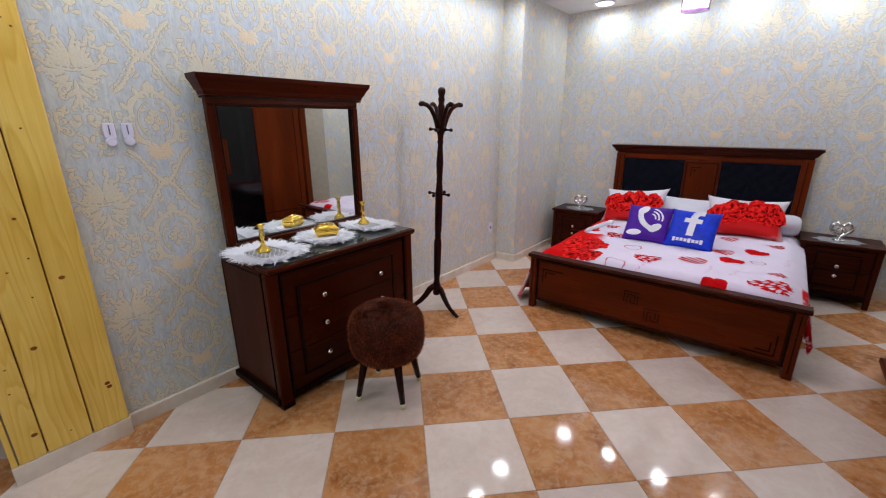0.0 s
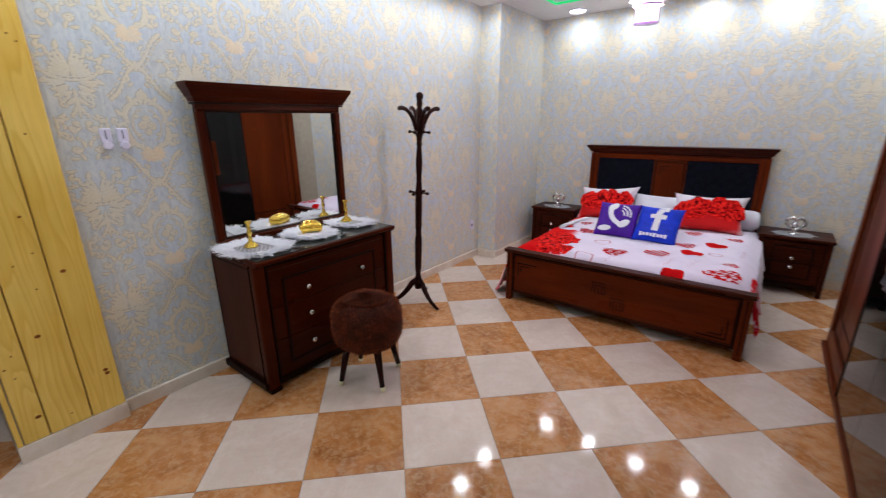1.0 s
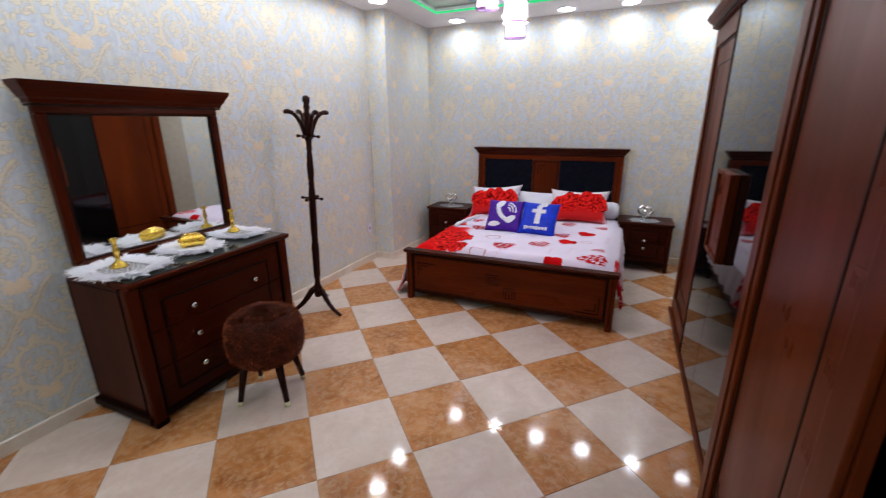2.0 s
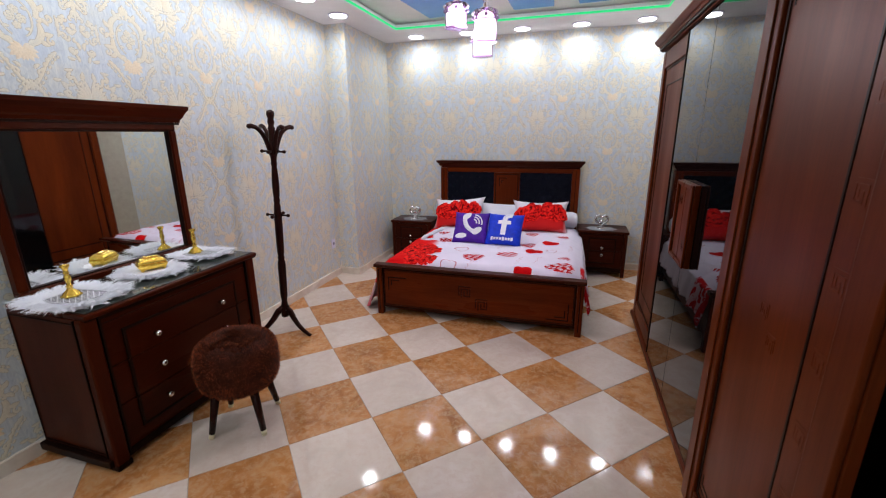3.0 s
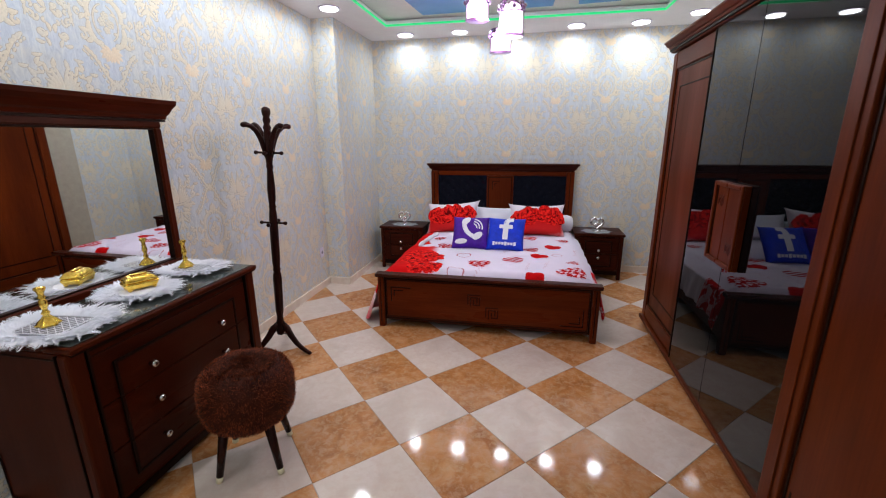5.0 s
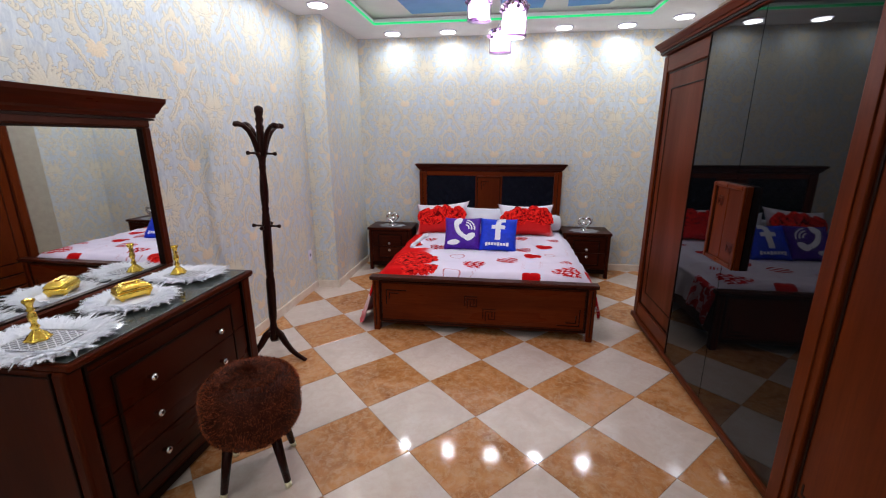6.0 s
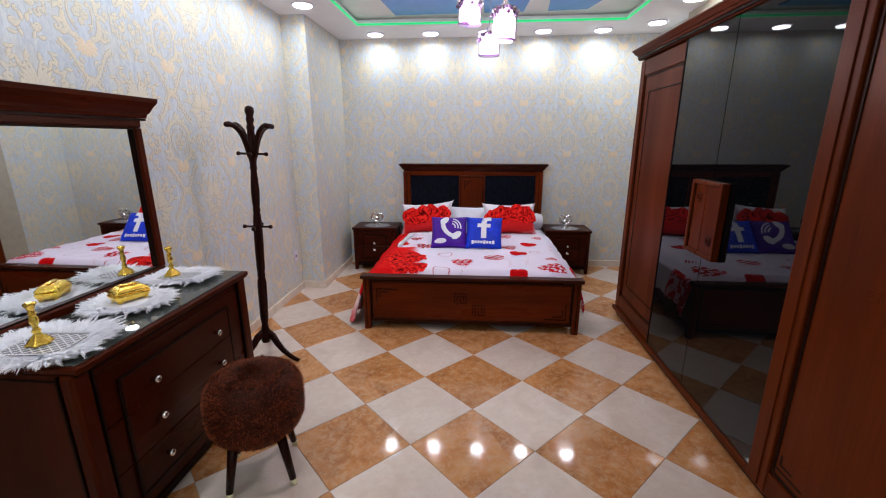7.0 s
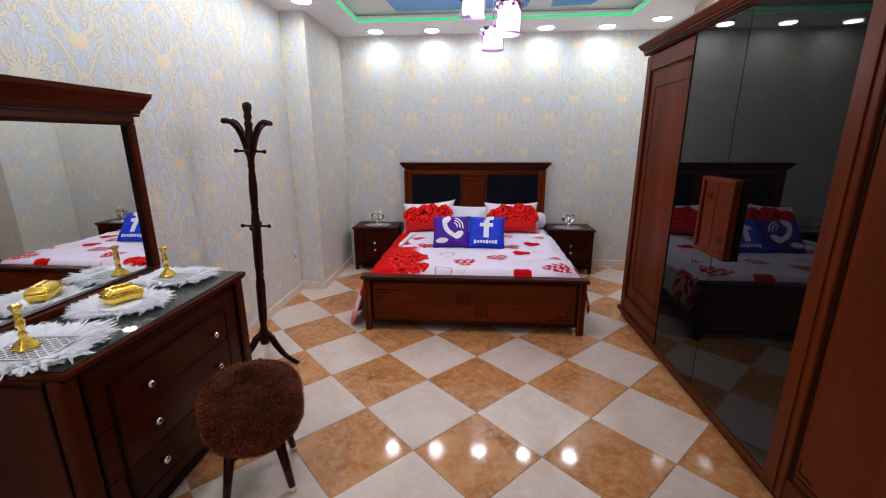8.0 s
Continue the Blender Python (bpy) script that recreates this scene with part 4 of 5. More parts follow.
def stool():
    s = thing("stool", pose(-1.097, -0.597, 0, 0, 0, 23), "round brown fur stool on dark wooden legs", "stool")
    R, z0, z1 = 0.232, 0.262, 0.578
    prof = [(0.0, z0)]
    for i in range(17):
        a = -math.pi / 2 + math.pi * i / 16
        ca, sa = max(0, math.cos(a)), math.sin(a)
        prof.append((R - 0.13 + 0.13 * ca ** 0.7, (z0 + z1) / 2 + (z1 - z0) / 2 * (abs(sa) ** 0.75) * (1 if sa > 0 else -1)))
    prof = [(max(0.002, r), z) for r, z in prof[1:]]
    prof = [(0.05, z0 - 0.002), *prof, (0.085, z1 + 0.010), (0.05, z1 + 0.016), (0.02, z1 + 0.020), (0.004, z1 + 0.021)]
    core = lathe(prof, 40)
    part("cushion", core, FUR_BROWN, s, "round fur cushion", True)
    rng = random.Random(3)
    roots, sheen_hair = [], []
    for k in range(60000):
        a = rng.uniform(0, 2 * math.pi)
        flat = False
        if rng.random() < 0.5:
            i = rng.random() * (len(prof) - 1.001)
            q, f = int(i), i % 1
            r = prof[q][0] * (1 - f) + prof[q + 1][0] * f
            z = prof[q][1] * (1 - f) + prof[q + 1][1] * f
            nr, nz = prof[q + 1][1] - prof[q][1], prof[q][0] - prof[q + 1][0]
            ln = math.hypot(nr, nz) or 1
            nrm = Vector((nr / ln * math.cos(a), nr / ln * math.sin(a), nz / ln))
        else:
            r = (R - 0.09) * math.sqrt(rng.random())
            z = z1 + 0.021 * (1 - (r / (R - 0.09)) ** 2)
            nrm = Vector((0, 0, 1))
            flat = True
        p0 = Vector((r * math.cos(a), r * math.sin(a), z)) - nrm * 0.004
        sw = noise.noise_vector(p0 * 13.0) * 1.4
        d = (nrm + sw * 0.75 + Vector((rng.gauss(0, .25), rng.gauss(0, .25), rng.gauss(0, .25)))).normalized()
        if flat:
            b = a + 0.9 + 2.6 * noise.noise(p0 * 11.0) + rng.gauss(0, 0.35)
            d = Vector((math.cos(b), math.sin(b), 0.25 + 0.3 * rng.random())).normalized()
        if d.dot(nrm) < 0.15:
            d = (d + nrm * 0.6).normalized()
        # paler hairs gather towards the rim, where they paint the fur's sheen
        (roots if rng.random() < 0.9 - 0.55 * min(1.0, (r / (R - 0.02)) ** 3) else sheen_hair).append((p0, p0 + d * rng.uniform(0.011, 0.020) * (1.0 + 0.4 * noise.noise(p0 * 16.0))))
    strands("fur", roots, FUR_BROWN, s, 0.0011)
    strands("fur", sheen_hair, FUR_SHEEN, s, 0.0010)
    for sx in (-1, 1):
        for sy in (-1, 1):
            a, b = Vector((sx * 0.105, sy * 0.105, z0 + 0.02)), Vector((sx * 0.146, sy * 0.146, 0.03))
            lg = part("leg", tube([a, b], [0.026, 0.017], 14), RACKW, s, smooth=True)
            part("leg_tip", tube([b, b + (b - a).normalized() * 0.03], [0.0172, 0.016], 14), CREAM_TIP, lg, "cream rubber tip", True)


stool()


# ---- bed ----
BX0, BX1, BY0, BY1 = -1.005, 0.925, 1.112, 3.25
BTOP = 0.555


def drape(x, y):
    """Height of the bed linen over the mattress."""
    n1 = noise.noise(Vector((x * 3.0, y * 2.3, 0.3))) * 0.012 + noise.noise(Vector((x * 9.0 + y * 3, y * 6.0, 2.1))) * 0.006 + (1 - abs(noise.noise(Vector((x * 3.1 - y * 2.0, y * 3.4 + x, 5.0))))) ** 6 * 0.008
    crease = -0.004 * math.exp(-((y - 1.72 - 0.05 * x) / 0.012) ** 2) * (1 if x > -0.2 else 0)
    fold = 0.012 / (1 + math.exp(-(y - 1.98 + 0.3 * (x + 0.7)) * 80)) if x > -0.86 else 0
    foot = -0.10 * max(0.0, (1.26 - y) / 0.10) ** 2.2 if y < 1.26 else 0.0
    e = max(0.0, abs(x + 0.04) - 0.80) / 0.10
    return BTOP + n1 + crease + fold * 0.6 + foot - 0.035 * e ** 2


def bed():
    b = thing("bed", pose(0, 0, 0), "mahogany double bed with navy tufted headboard panels", "bed")
    xm = (BX0 + BX1) / 2
    # footboard
    f = part("footboard", box(BX0 + 0.05, BX1 - 0.05, BY0 + 0.012, BY0 + 0.05, 0.075, 0.49, 0.004), BED_W["x"], b)
    for x0, x1 in ((BX0, BX0 + 0.058), (BX1 - 0.058, BX1)):
        part("corner_post", box(x0, x1, BY0 - 0.004, BY0 + 0.06, 0.0, 0.485, 0.010, segs=3), BED_W["z"], f)
        part("post_line", box(x0 + 0.024, x0 + 0.032, BY0 - 0.0065, BY0 - 0.0045, 0.05, 0.47), DARKW["z"], f, "dark glazed groove")
    part("top_rail", moulding([(-0.065, 0.486), (0.012, 0.486), (0.022, 0.498), (0.026, 0.508), (0.020, 0.520), (-0.065, 0.520)], [(BX0 - 0.015, BY0), (BX1 + 0.015, BY0)]), DEEP["x"], f)
    part("groove", frame_bars("y", BY0 + 0.012, BX0 + 0.062, BX1 - 0.062, 0.085, 0.482, 0.014, -0.006), DARKW["x"], f, "dark glazed groove")
    part("groove", frame_bars("y", BY0 + 0.012, BX0 + 0.078, BX1 - 0.078, 0.105, 0.462, 0.006, -0.003), DARKW["x"], f, "dark glazed groove")
    part("key_line", key_corner("y", BY0 + 0.012, BX0 + 0.120, 0.395, 1, -1, 0.19, 0.14, -0.003), DARKW["x"], f, "carved Greek-key corner")
    part("key_line", key_corner("y", BY0 + 0.012, BX1 - 0.115, 0.135, -1, 1, 0.19, 0.16, -0.003), DARKW["x"], f, "carved Greek-key corner")
    part("fret", fret("y", BY0 + 0.012, xm - 0.14, 0.255, 0.115, -0.0018), DEEP["x"], f, "carved Greek-key fret")
    part("fret", fret("y", BY0 + 0.012, xm + 0.02, 0.145, 0.115, -0.0018), DEEP["x"], f, "carved Greek-key fret")
    for x0, x1 in ((BX0 + 0.01, BX0 + 0.05), (BX1 - 0.05, BX1 - 0.01)):
        part("side_rail", box(x0, x1, BY0 + 0.06, BY1 - 0.06, 0.12, 0.42, 0.004), BED_W["y"], b)
    part("slat_base", box(BX0 + 0.05, BX1 - 0.05, BY0 + 0.06, BY1 - 0.08, 0.22, 0.26), DARKW["y"], b)
    # headboard
    hx0, hx1, hy = -0.962, 0.86, 3.17
    h = part("headboard", box(hx0, hx1, hy, BY1, 0.05, 1.29, 0.004), BED_W["x"], b)
    for x0, x1 in ((hx0, hx0 + 0.095), (hx1 - 0.095, hx1)):
        part("stile", box(x0, x1, hy - 0.03, hy - 0.001, 0.0, 1.288, 0.008, segs=3), BED_W["z"], h)
        part("stile_line", box(x0 + 0.042, x0 + 0.05, hy - 0.0325, hy - 0.0305, 0.5, 1.26), DARKW["z"], h, "dark glazed groove")
    part("rail", box(hx0 + 0.096, hx1 - 0.096, hy - 0.026, hy - 0.001, 1.235, 1.288, 0.006), BED_W["x"], h)
    part("cornice", moulding([(-0.07, 1.29), (0.035, 1.29), (0.04, 1.305), (0.055, 1.315), (0.075, 1.35), (0.092, 1.365), (0.095, 1.385), (-0.07, 1.385)],
                             [(hx0 + 0.05, hy + 0.07), (hx0 + 0.05, hy), (hx1 - 0.045, hy), (hx1 - 0.045, hy + 0.07)]), DEEP["x"], h, "dark crown cornice")
    c0, c1 = -0.225, 0.115
    ce = part("centre_panel", box(c0, c1, hy - 0.024, hy - 0.001, 0.45, 1.232, 0.005), BED_W["z"], h)
    part("panel_line", frame_bars("y", hy - 0.024, c0 + 0.02, c1 - 0.02, 0.5, 1.215, 0.010, -0.003), DARKW["z"], ce, "dark glazed groove")
    part("key_line", key_corner("y", hy - 0.024, c0 + 0.07, 1.165, 1, -1, 0.10, 0.11, -0.003), DARKW["z"], ce, "carved Greek-key corner")
    # tufted panels: diamond quilting with buttons
    for u0, u1 in ((hx0 + 0.097, c0 - 0.002), (c1 + 0.002, hx1 - 0.097)):
        nu, nv = 60, 56
        verts, faces = [], []
        pu, pv = (u1 - u0) / 5, 0.13
        for j in range(nv + 1):
            for i in range(nu + 1):
                u, v = u0 + (u1 - u0) * i / nu, 0.52 + (1.232 - 0.52) * j / nv
                a, q = (u - u0) / pu, (1.232 - v) / pv
                dd = min(math.hypot((a + s - math.floor(a + s + 0.5)) * 1.0, (q + s - math.floor(q + s + 0.5))) for s in (0.0, 0.5))
                l1 = abs(((a + q) % 1.0) - 0.5) * 2
                l2 = abs(((a - q) % 1.0) - 0.5) * 2
                depth = 0.016 * min(1.0, dd * 2.4) - 0.003 * (max(l1, l2) ** 8)
                verts.append((u, hy - 0.002 - depth, v))
        for j in range(nv):
            for i in range(nu):
                k = j * (nu + 1) + i
                faces.append((k, k + 1, k + nu + 2, k + nu + 1))
        pad = raw_part("tufted_panel", verts, faces, NAVY, h, "navy blue button-tufted velvet panel")
        for i in range(6):
            for j in range(6):
                for s in (0.0, 0.5):
                    u, v = u0 + (i + s) * pu, 1.232 - (j + s) * pv
                    if u0 + 0.02 < u < u1 - 0.02 and 0.54 < v < 1.22:
                        kb = bmesh.new()
                        bmesh.ops.create_uvsphere(kb, u_segments=10, v_segments=6, radius=0.011)
                        part("button", moved(kb, pose(u, hy - 0.006, v)), NAVY, pad, smooth=True)
    m = thing("mattress", pose(0, 0, 0), "white mattress on the bed base", "mattress")
    part("body", box(BX0 + 0.06, BX1 - 0.06, BY0 + 0.075, BY1 - 0.10, 0.262, BTOP - 0.03, 0.05, segs=4), LINEN, m, smooth=True)


bed()


def rose_cluster(cx, cy, w, h, turn, count, r, rng):
    """Overlapping rose heads in an oval: polygons by shade and layer, in 2D."""
    out = []
    ca, sa = math.cos(radians(turn)), math.sin(radians(turn))
    for k in range(count):
        a, f = rng.uniform(0, 2 * math.pi), math.sqrt(rng.random())
        u, v = w * f * math.cos(a), h * f * math.sin(a)
        x, y = cx + u * ca - v * sa, cy + u * sa + v * ca
        rr = r * rng.uniform(0.75, 1.15)
        for ring, (q, n) in enumerate(((1.0, 6), (0.76, 5), (0.52, 4), (0.28, 3))):
            off = rng.uniform(0, 6.28)
            for m in range(n):
                b = off + 2 * math.pi * m / n
                px, py = x + rr * q * 0.45 * math.cos(b), y + rr * q * 0.45 * math.sin(b)
                pr = rr * q * 0.55
                shade = ((0, 1, 0, 1, 0, 2), (0, 1, 0, 0, 1), (1, 0, 1, 0), (2, 1, 2))[ring][m]
                poly = [(px + pr * math.cos(b + e) * 0.9, py + pr * math.sin(b + e)) for e in (2 * math.pi * i / 9 for i in range(9))]
                out.append((shade, ring * 0.00035 + k * 0.00004 + m * 0.00005, poly))
    return out


def duvet():
    d = thing("bedspread", pose(0, 0, 0), "white bedspread with red hearts and a red rose border", "bedspread")
    nx, ny = 150, 110
    y0, y1 = 1.178, 3.08
    verts, faces = [], []
    top0, top1 = -0.945, 0.862
    for j in range(ny + 1):
        y = y0 + (y1 - y0) * j / ny
        for i in range(nx + 1):
            t = i / nx
            if t < 0.22:
                k = 1 - t / 0.22
                hang = 0.50 * k
                fl = 0.020 * math.sin(y * 19 + 0.7) * k + 0.012 * math.sin(y * 41) * k
                x = top0 - 0.055 * min(1.0, k * 6) - 0.19 * k - fl
                z = drape(top0, y) - 0.5 * k ** 1.05
                z = max(z, 0.035 + 0.01 * math.sin(y * 23))
            elif t > 0.84:
                k = (t - 0.84) / 0.16
                fl = 0.016 * math.sin(y * 22) * k + 0.008 * math.sin(y * 47 + 1) * k
                x = top1 + 0.055 * min(1.0, k * 6) + 0.05 * k + fl
                z = drape(top1, y) - 0.27 * k ** 1.05
            else:
                x = top0 + (top1 - top0) * (t - 0.22) / 0.62
                z = drape(x, y)
            verts.append((x, y, z))
    for j in range(ny):
        for i in range(nx):
            k = j * (nx + 1) + i
            faces.append((k, k + 1, k + nx + 2, k + nx + 1))
    sh = raw_part("cloth", verts, faces, DUVET_M, d)
    roll = [(-0.83 + 0.07 * t + 0.008 * math.sin(9 * t), 1.94 + 0.66 * t, drape(-0.83 + 0.07 * t, 1.94 + 0.66 * t) + 0.014) for t in (i / 14 for i in range(15))]
    part("turned_edge", tube(roll, [0.008] + [0.022 + 0.004 * math.sin(i * 1.9) for i in range(13)] + [0.008], 10), LINEN, d, "rolled white edge of the turned-back cover", True)
    sol = sh.modifiers.new("thickness", "SOLIDIFY")
    sol.thickness, sol.offset = 0.012, -1

    def lay(name, polys, mat):
        """Printed figure from small flat cells that follow the cloth."""
        vs, fs = [], []
        for poly in polys:
            k = len(vs)
            vs += [(x, y, drape(x, y) + 0.0022) for x, y in poly]
            fs.append(tuple(range(k, k + len(poly))))
        return raw_part(name, vs, fs, mat, d, smooth=True)

    def heart_in(u, v):
        return (u * u + v * v - 1) ** 3 - u * u * v ** 3 < 0

    def heart(cx, cy, size, turn, kind, mat=None):
        size *= 0.78
        ca, sa = math.cos(radians(turn)), math.sin(radians(turn))
        cells, n = [], 38
        q = 2.6 / n
        for i in range(n):
            for j in range(n):
                u, v = -1.3 + (i + 0.5) * q, -1.3 + (j + 0.5) * q
                if not heart_in(u, v):
                    continue
                if kind == "striped" and math.sin((u + v) * 9) < -0.1:
                    continue
                if kind == "outline" and heart_in(u * 1.16, v * 1.16):
                    continue
                if kind == "floral":
                    w = math.sin(u * 9 + 1.3 * math.sin(v * 7)) * math.sin(v * 10 + cx * 9)
                    if w < -0.12:
                        continue
                cor = []
                for du, dv in ((-.5, -.5), (.5, -.5), (.5, .5), (-.5, .5)):
                    a, b = (u + du * q) * size, (v + dv * q) * size
                    X, Y = cx + a * ca - b * sa, cy + a * sa + b * ca
                    cor.append((X, max(1.183, Y)))
                if all(-0.94 < X < 0.86 for X, Y in cor) and max(Y for X, Y in cor) > 1.184:
                    cells.append(cor)
        ob = lay("printed_heart", cells, mat or RED_PRINT)
        if kind in ("floral", "striped"):
            ob["kind"] = "stuff"

    for x, y, s, tn in ((0.573, 2.13, 0.10, -20), (0.43, 1.76, 0.10, -15), (0.40, 1.175, 0.09, 12), (-0.1, 2.62, 0.09, 10)):
        heart(x, y, s, tn, "solid")
    for x, y, s, tn in ((0.36, 1.975, 0.105, 20), (0.20, 1.60, 0.115, 15), (0.36, 2.5, 0.09, 10), (0.75, 1.62, 0.07, 160)):
        heart(x, y, s, tn, "striped")
    for x, y, s, tn in ((-0.118, 1.44, 0.125, 5), (0.74, 1.31, 0.15, 40), (-0.68, 2.33, 0.08, 0), (-0.555, 1.99, 0.10, -10), (0.72, 2.45, 0.08, 30)):
        heart(x, y, s, tn, "floral")
    for x, y, s, tn in ((-0.30, 1.70, 0.085, 10), (-0.31, 1.19, 0.09, -10), (0.62, 1.82, 0.06, 20)):
        heart(x, y, s, tn, "outline", PINK_PRINT)
    rng = random.Random(21)
    for x, y, w, h, tn, cnt in ((-0.70, 1.56, 0.19, 0.20, 0, 48), (-0.60, 1.27, 0.15, 0.06, 8, 16), (-0.82, 2.05, 0.06, 0.12, 0, 9)):
        polys = rose_cluster(x, y, w, h, tn, cnt, 0.062, rng)
        for shade, mat in enumerate((ROSE_LIGHT, ROSE_MID, ROSE_DARK)):
            vs, fs = [], []
            for sh_, lift, poly in polys:
                if sh_ != shade or any(X < -0.94 or Y < 1.19 for X, Y in poly):
                    continue
                k = len(vs)
                vs += [(X, Y, drape(X, Y) + 0.003 + lift) for X, Y in poly]
                fs.append(tuple(range(k, k + len(poly))))
            raw_part("printed_rose", vs, fs, mat, d, kind="stuff")
    for x, y, a in ((0.495, 1.50, 80), (-0.09, 1.30, 75), (0.80, 2.0, 85), (0.1, 1.95, 70), (0.33, 1.42, 85)):
        cells = []
        for k in range(46):
            t0, t1 = k / 46, (k + 1) / 46
            pts = []
            for t in (t0, t1):
                u = (t - 0.5) * 0.24
                v = 0.012 * math.sin(t * 44) + 0.007 * math.sin(t * 17)
                pts.append((x + u * math.cos(radians(a)) - v * math.sin(radians(a)), y + u * math.sin(radians(a)) + v * math.cos(radians(a))))
            (ax, ay), (bx, by) = pts
            cells.append([(ax - .002, ay), (bx - .002, by), (bx + .002, by), (ax + .002, ay)])
        lay("script_line", cells, PINK_PRINT)


duvet()


def pillow_mesh(w, h, t, pinch=0.12, n=26, seed=0):
    """A stuffed pillow in local x (width), z (height), y (thickness)."""
    bm = bmesh.new()
    grids = []
    for side in (-1, 1):
        g = []
        for j in range(n + 1):
            row = []
            for i in range(n + 1):
                u, v = 2 * i / n - 1, 2 * j / n - 1
                x = u * w / 2 * (1 - pinch * (1 - v * v) * abs(u) ** 3 * 0.45)
                z = v * h / 2 * (1 - pinch * (1 - u * u) * abs(v) ** 3 * 0.8)
                f = max(0.0, (1 - u ** 4) * (1 - v ** 4)) ** 0.55
                wr = 1 + 0.16 * noise.noise(Vector((x * 9, z * 9, seed + side)))
                row.append(bm.verts.new((x, side * t / 2 * f * wr, z)))
            g.append(row)
        grids.append(g)
    for side, g in zip((-1, 1), grids):
        for j in range(n):
            for i in range(n):
                q = (g[j][i], g[j][i + 1], g[j + 1][i + 1], g[j + 1][i])
                bm.faces.new(q if side < 0 else q[::-1])
    bmesh.ops.remove_doubles(bm, verts=bm.verts, dist=0.0005)
    return bm


def pillow(name, m, w, h, t, mat, label, category, seed, group=""):
    p = thing(name, m, label, category, group)
    part("cover", pillow_mesh(w, h, t, 0.30 if category == "pillow" else 0.12, seed=seed), mat, p, smooth=True)
    return p


pillow("pillow", pose(-0.61, 2.80, BTOP + 0.175, -32, -5, -3), 0.68, 0.44, 0.17, PILLOW_M, "red rose printed pillow with white edges against the headboard", "pillow", 1, "rose pillows")
pillow("pillow", pose(0.42, 2.80, BTOP + 0.175, -32, 0, 4), 0.68, 0.44, 0.17, PILLOW_M, "red rose printed pillow with white edges against the headboard", "pillow", 2, "rose pillows")
pillow("pillow", pose(-0.06, 2.95, BTOP + 0.145, -32, 0, 0), 0.66, 0.36, 0.16, LINEN, "plain white pillow between the rose pillows", "pillow", 3)
for name, seed in (("pillow", 1), ("pillow.001", 2)):
    p = bpy.data.objects[name]
    rng = random.Random(30 + seed)
    polys = rose_cluster(-0.13, 0.022, 0.15, 0.082, 8, 24, 0.062, rng) + rose_cluster(0.13, 0.026, 0.15, 0.082, -6, 24, 0.062, rng)
    for shade, mat in enumerate((ROSE_LIGHT, ROSE_MID, ROSE_DARK)):
        vs, fs = [], []
        for sh_, lift, poly in polys:
            if sh_ != shade:
                continue
            k = len(vs)
            for x, z in poly:
                u, v = min(1, max(-1, 2 * x / 0.68)), min(1, max(-1, 2 * z / 0.44))
                f = max(0.0, (1 - u ** 4) * (1 - v ** 4)) ** 0.55
                vs.append((x, -0.085 * f * (1 + 0.16 * noise.noise(Vector((x * 9, z * 9, seed - 1)))) - 0.003 - lift, z))
            fs.append(tuple(range(k, k + len(poly))))
        raw_part("printed_rose", vs, fs, mat, p, kind="stuff")
bol = thing("bolster", pose(0.0, 3.04, BTOP + 0.105), "long white cylindrical bolster along the headboard", "bolster")
bb = lathe([(0.02, -0.90), (0.06, -0.897), (0.09, -0.88), (0.104, -0.84), (0.106, 0), (0.104, 0.80), (0.09, 0.845), (0.06, 0.865), (0.02, 0.868)], 28)
part("cover", moved(bb, pose(0, 0, 0, 0, 90, 0)), LINEN, bol, smooth=True)


def print_plate(p, polys, mat, name, w, h, t, lift=0.003):
    """Flat print on a cushion's front (local -y), following its bulge."""
    vs, fs = [], []
    fine = []
    for a, b, c, d in polys:
        def at(i, j, a=a, b=b, c=c, d=d):
            i, j = i / 5, j / 5
            return tuple((a[q] * (1 - i) + b[q] * i) * (1 - j) + (d[q] * (1 - i) + c[q] * i) * j for q in (0, 1))
        fine += [[at(i, j), at(i + 1, j), at(i + 1, j + 1), at(i, j + 1)] for i in range(5) for j in range(5)]
    for poly in fine:
        k = len(vs)
        for x, z in poly:
            u, v = min(1, max(-1, 2 * x / w)), min(1, max(-1, 2 * z / h))
            f = max(0.0, (1 - u ** 4) * (1 - v ** 4)) ** 0.55
            vs.append((x, -t / 2 * f * (1 + 0.16 * noise.noise(Vector((x * 9, z * 9, SEEDS[p.name] - 1)))) - lift, z))
        fs.append(tuple(range(k, k + len(poly))))
    return raw_part(name, vs, fs, mat, p, smooth=True)


def band(path, width):
    """Quads along a 2D path."""
    out = []
    for (ax, ay), (bx, by) in zip(path, path[1:]):
        dx, dy = bx - ax, by - ay
        s = math.hypot(dx, dy) or 1
        wx, wy = -dy / s * width / 2, dx / s * width / 2
        out.append([(ax - wx, ay - wy), (bx - wx, by - wy), (bx + wx, by + wy), (ax + wx, ay + wy)])
    return out


def oval(cx, cy, a, b, turn, n=10):
    """Quads that fill an ellipse, sliced across its long axis."""
    out, c, s = [], math.cos(radians(turn)), math.sin(radians(turn))
    for i in range(n):
        u0, u1 = -1 + 2 * i / n, -1 + 2 * (i + 1) / n
        h0, h1 = (max(0.02, 1 - u * u) ** 0.5 for u in (u0, u1))
        out.append([(cx + a * u * c - b * v * s, cy + a * u * s + b * v * c) for u, v in ((u0, -h0), (u1, -h1), (u1, h1), (u0, h0))])
    return out


def arc(cx, cy, r, a0, a1, n=12):
    return [(cx + r * math.cos(radians(a0 + (a1 - a0) * i / n)), cy + r * math.sin(radians(a0 + (a1 - a0) * i / n))) for i in range(n + 1)]


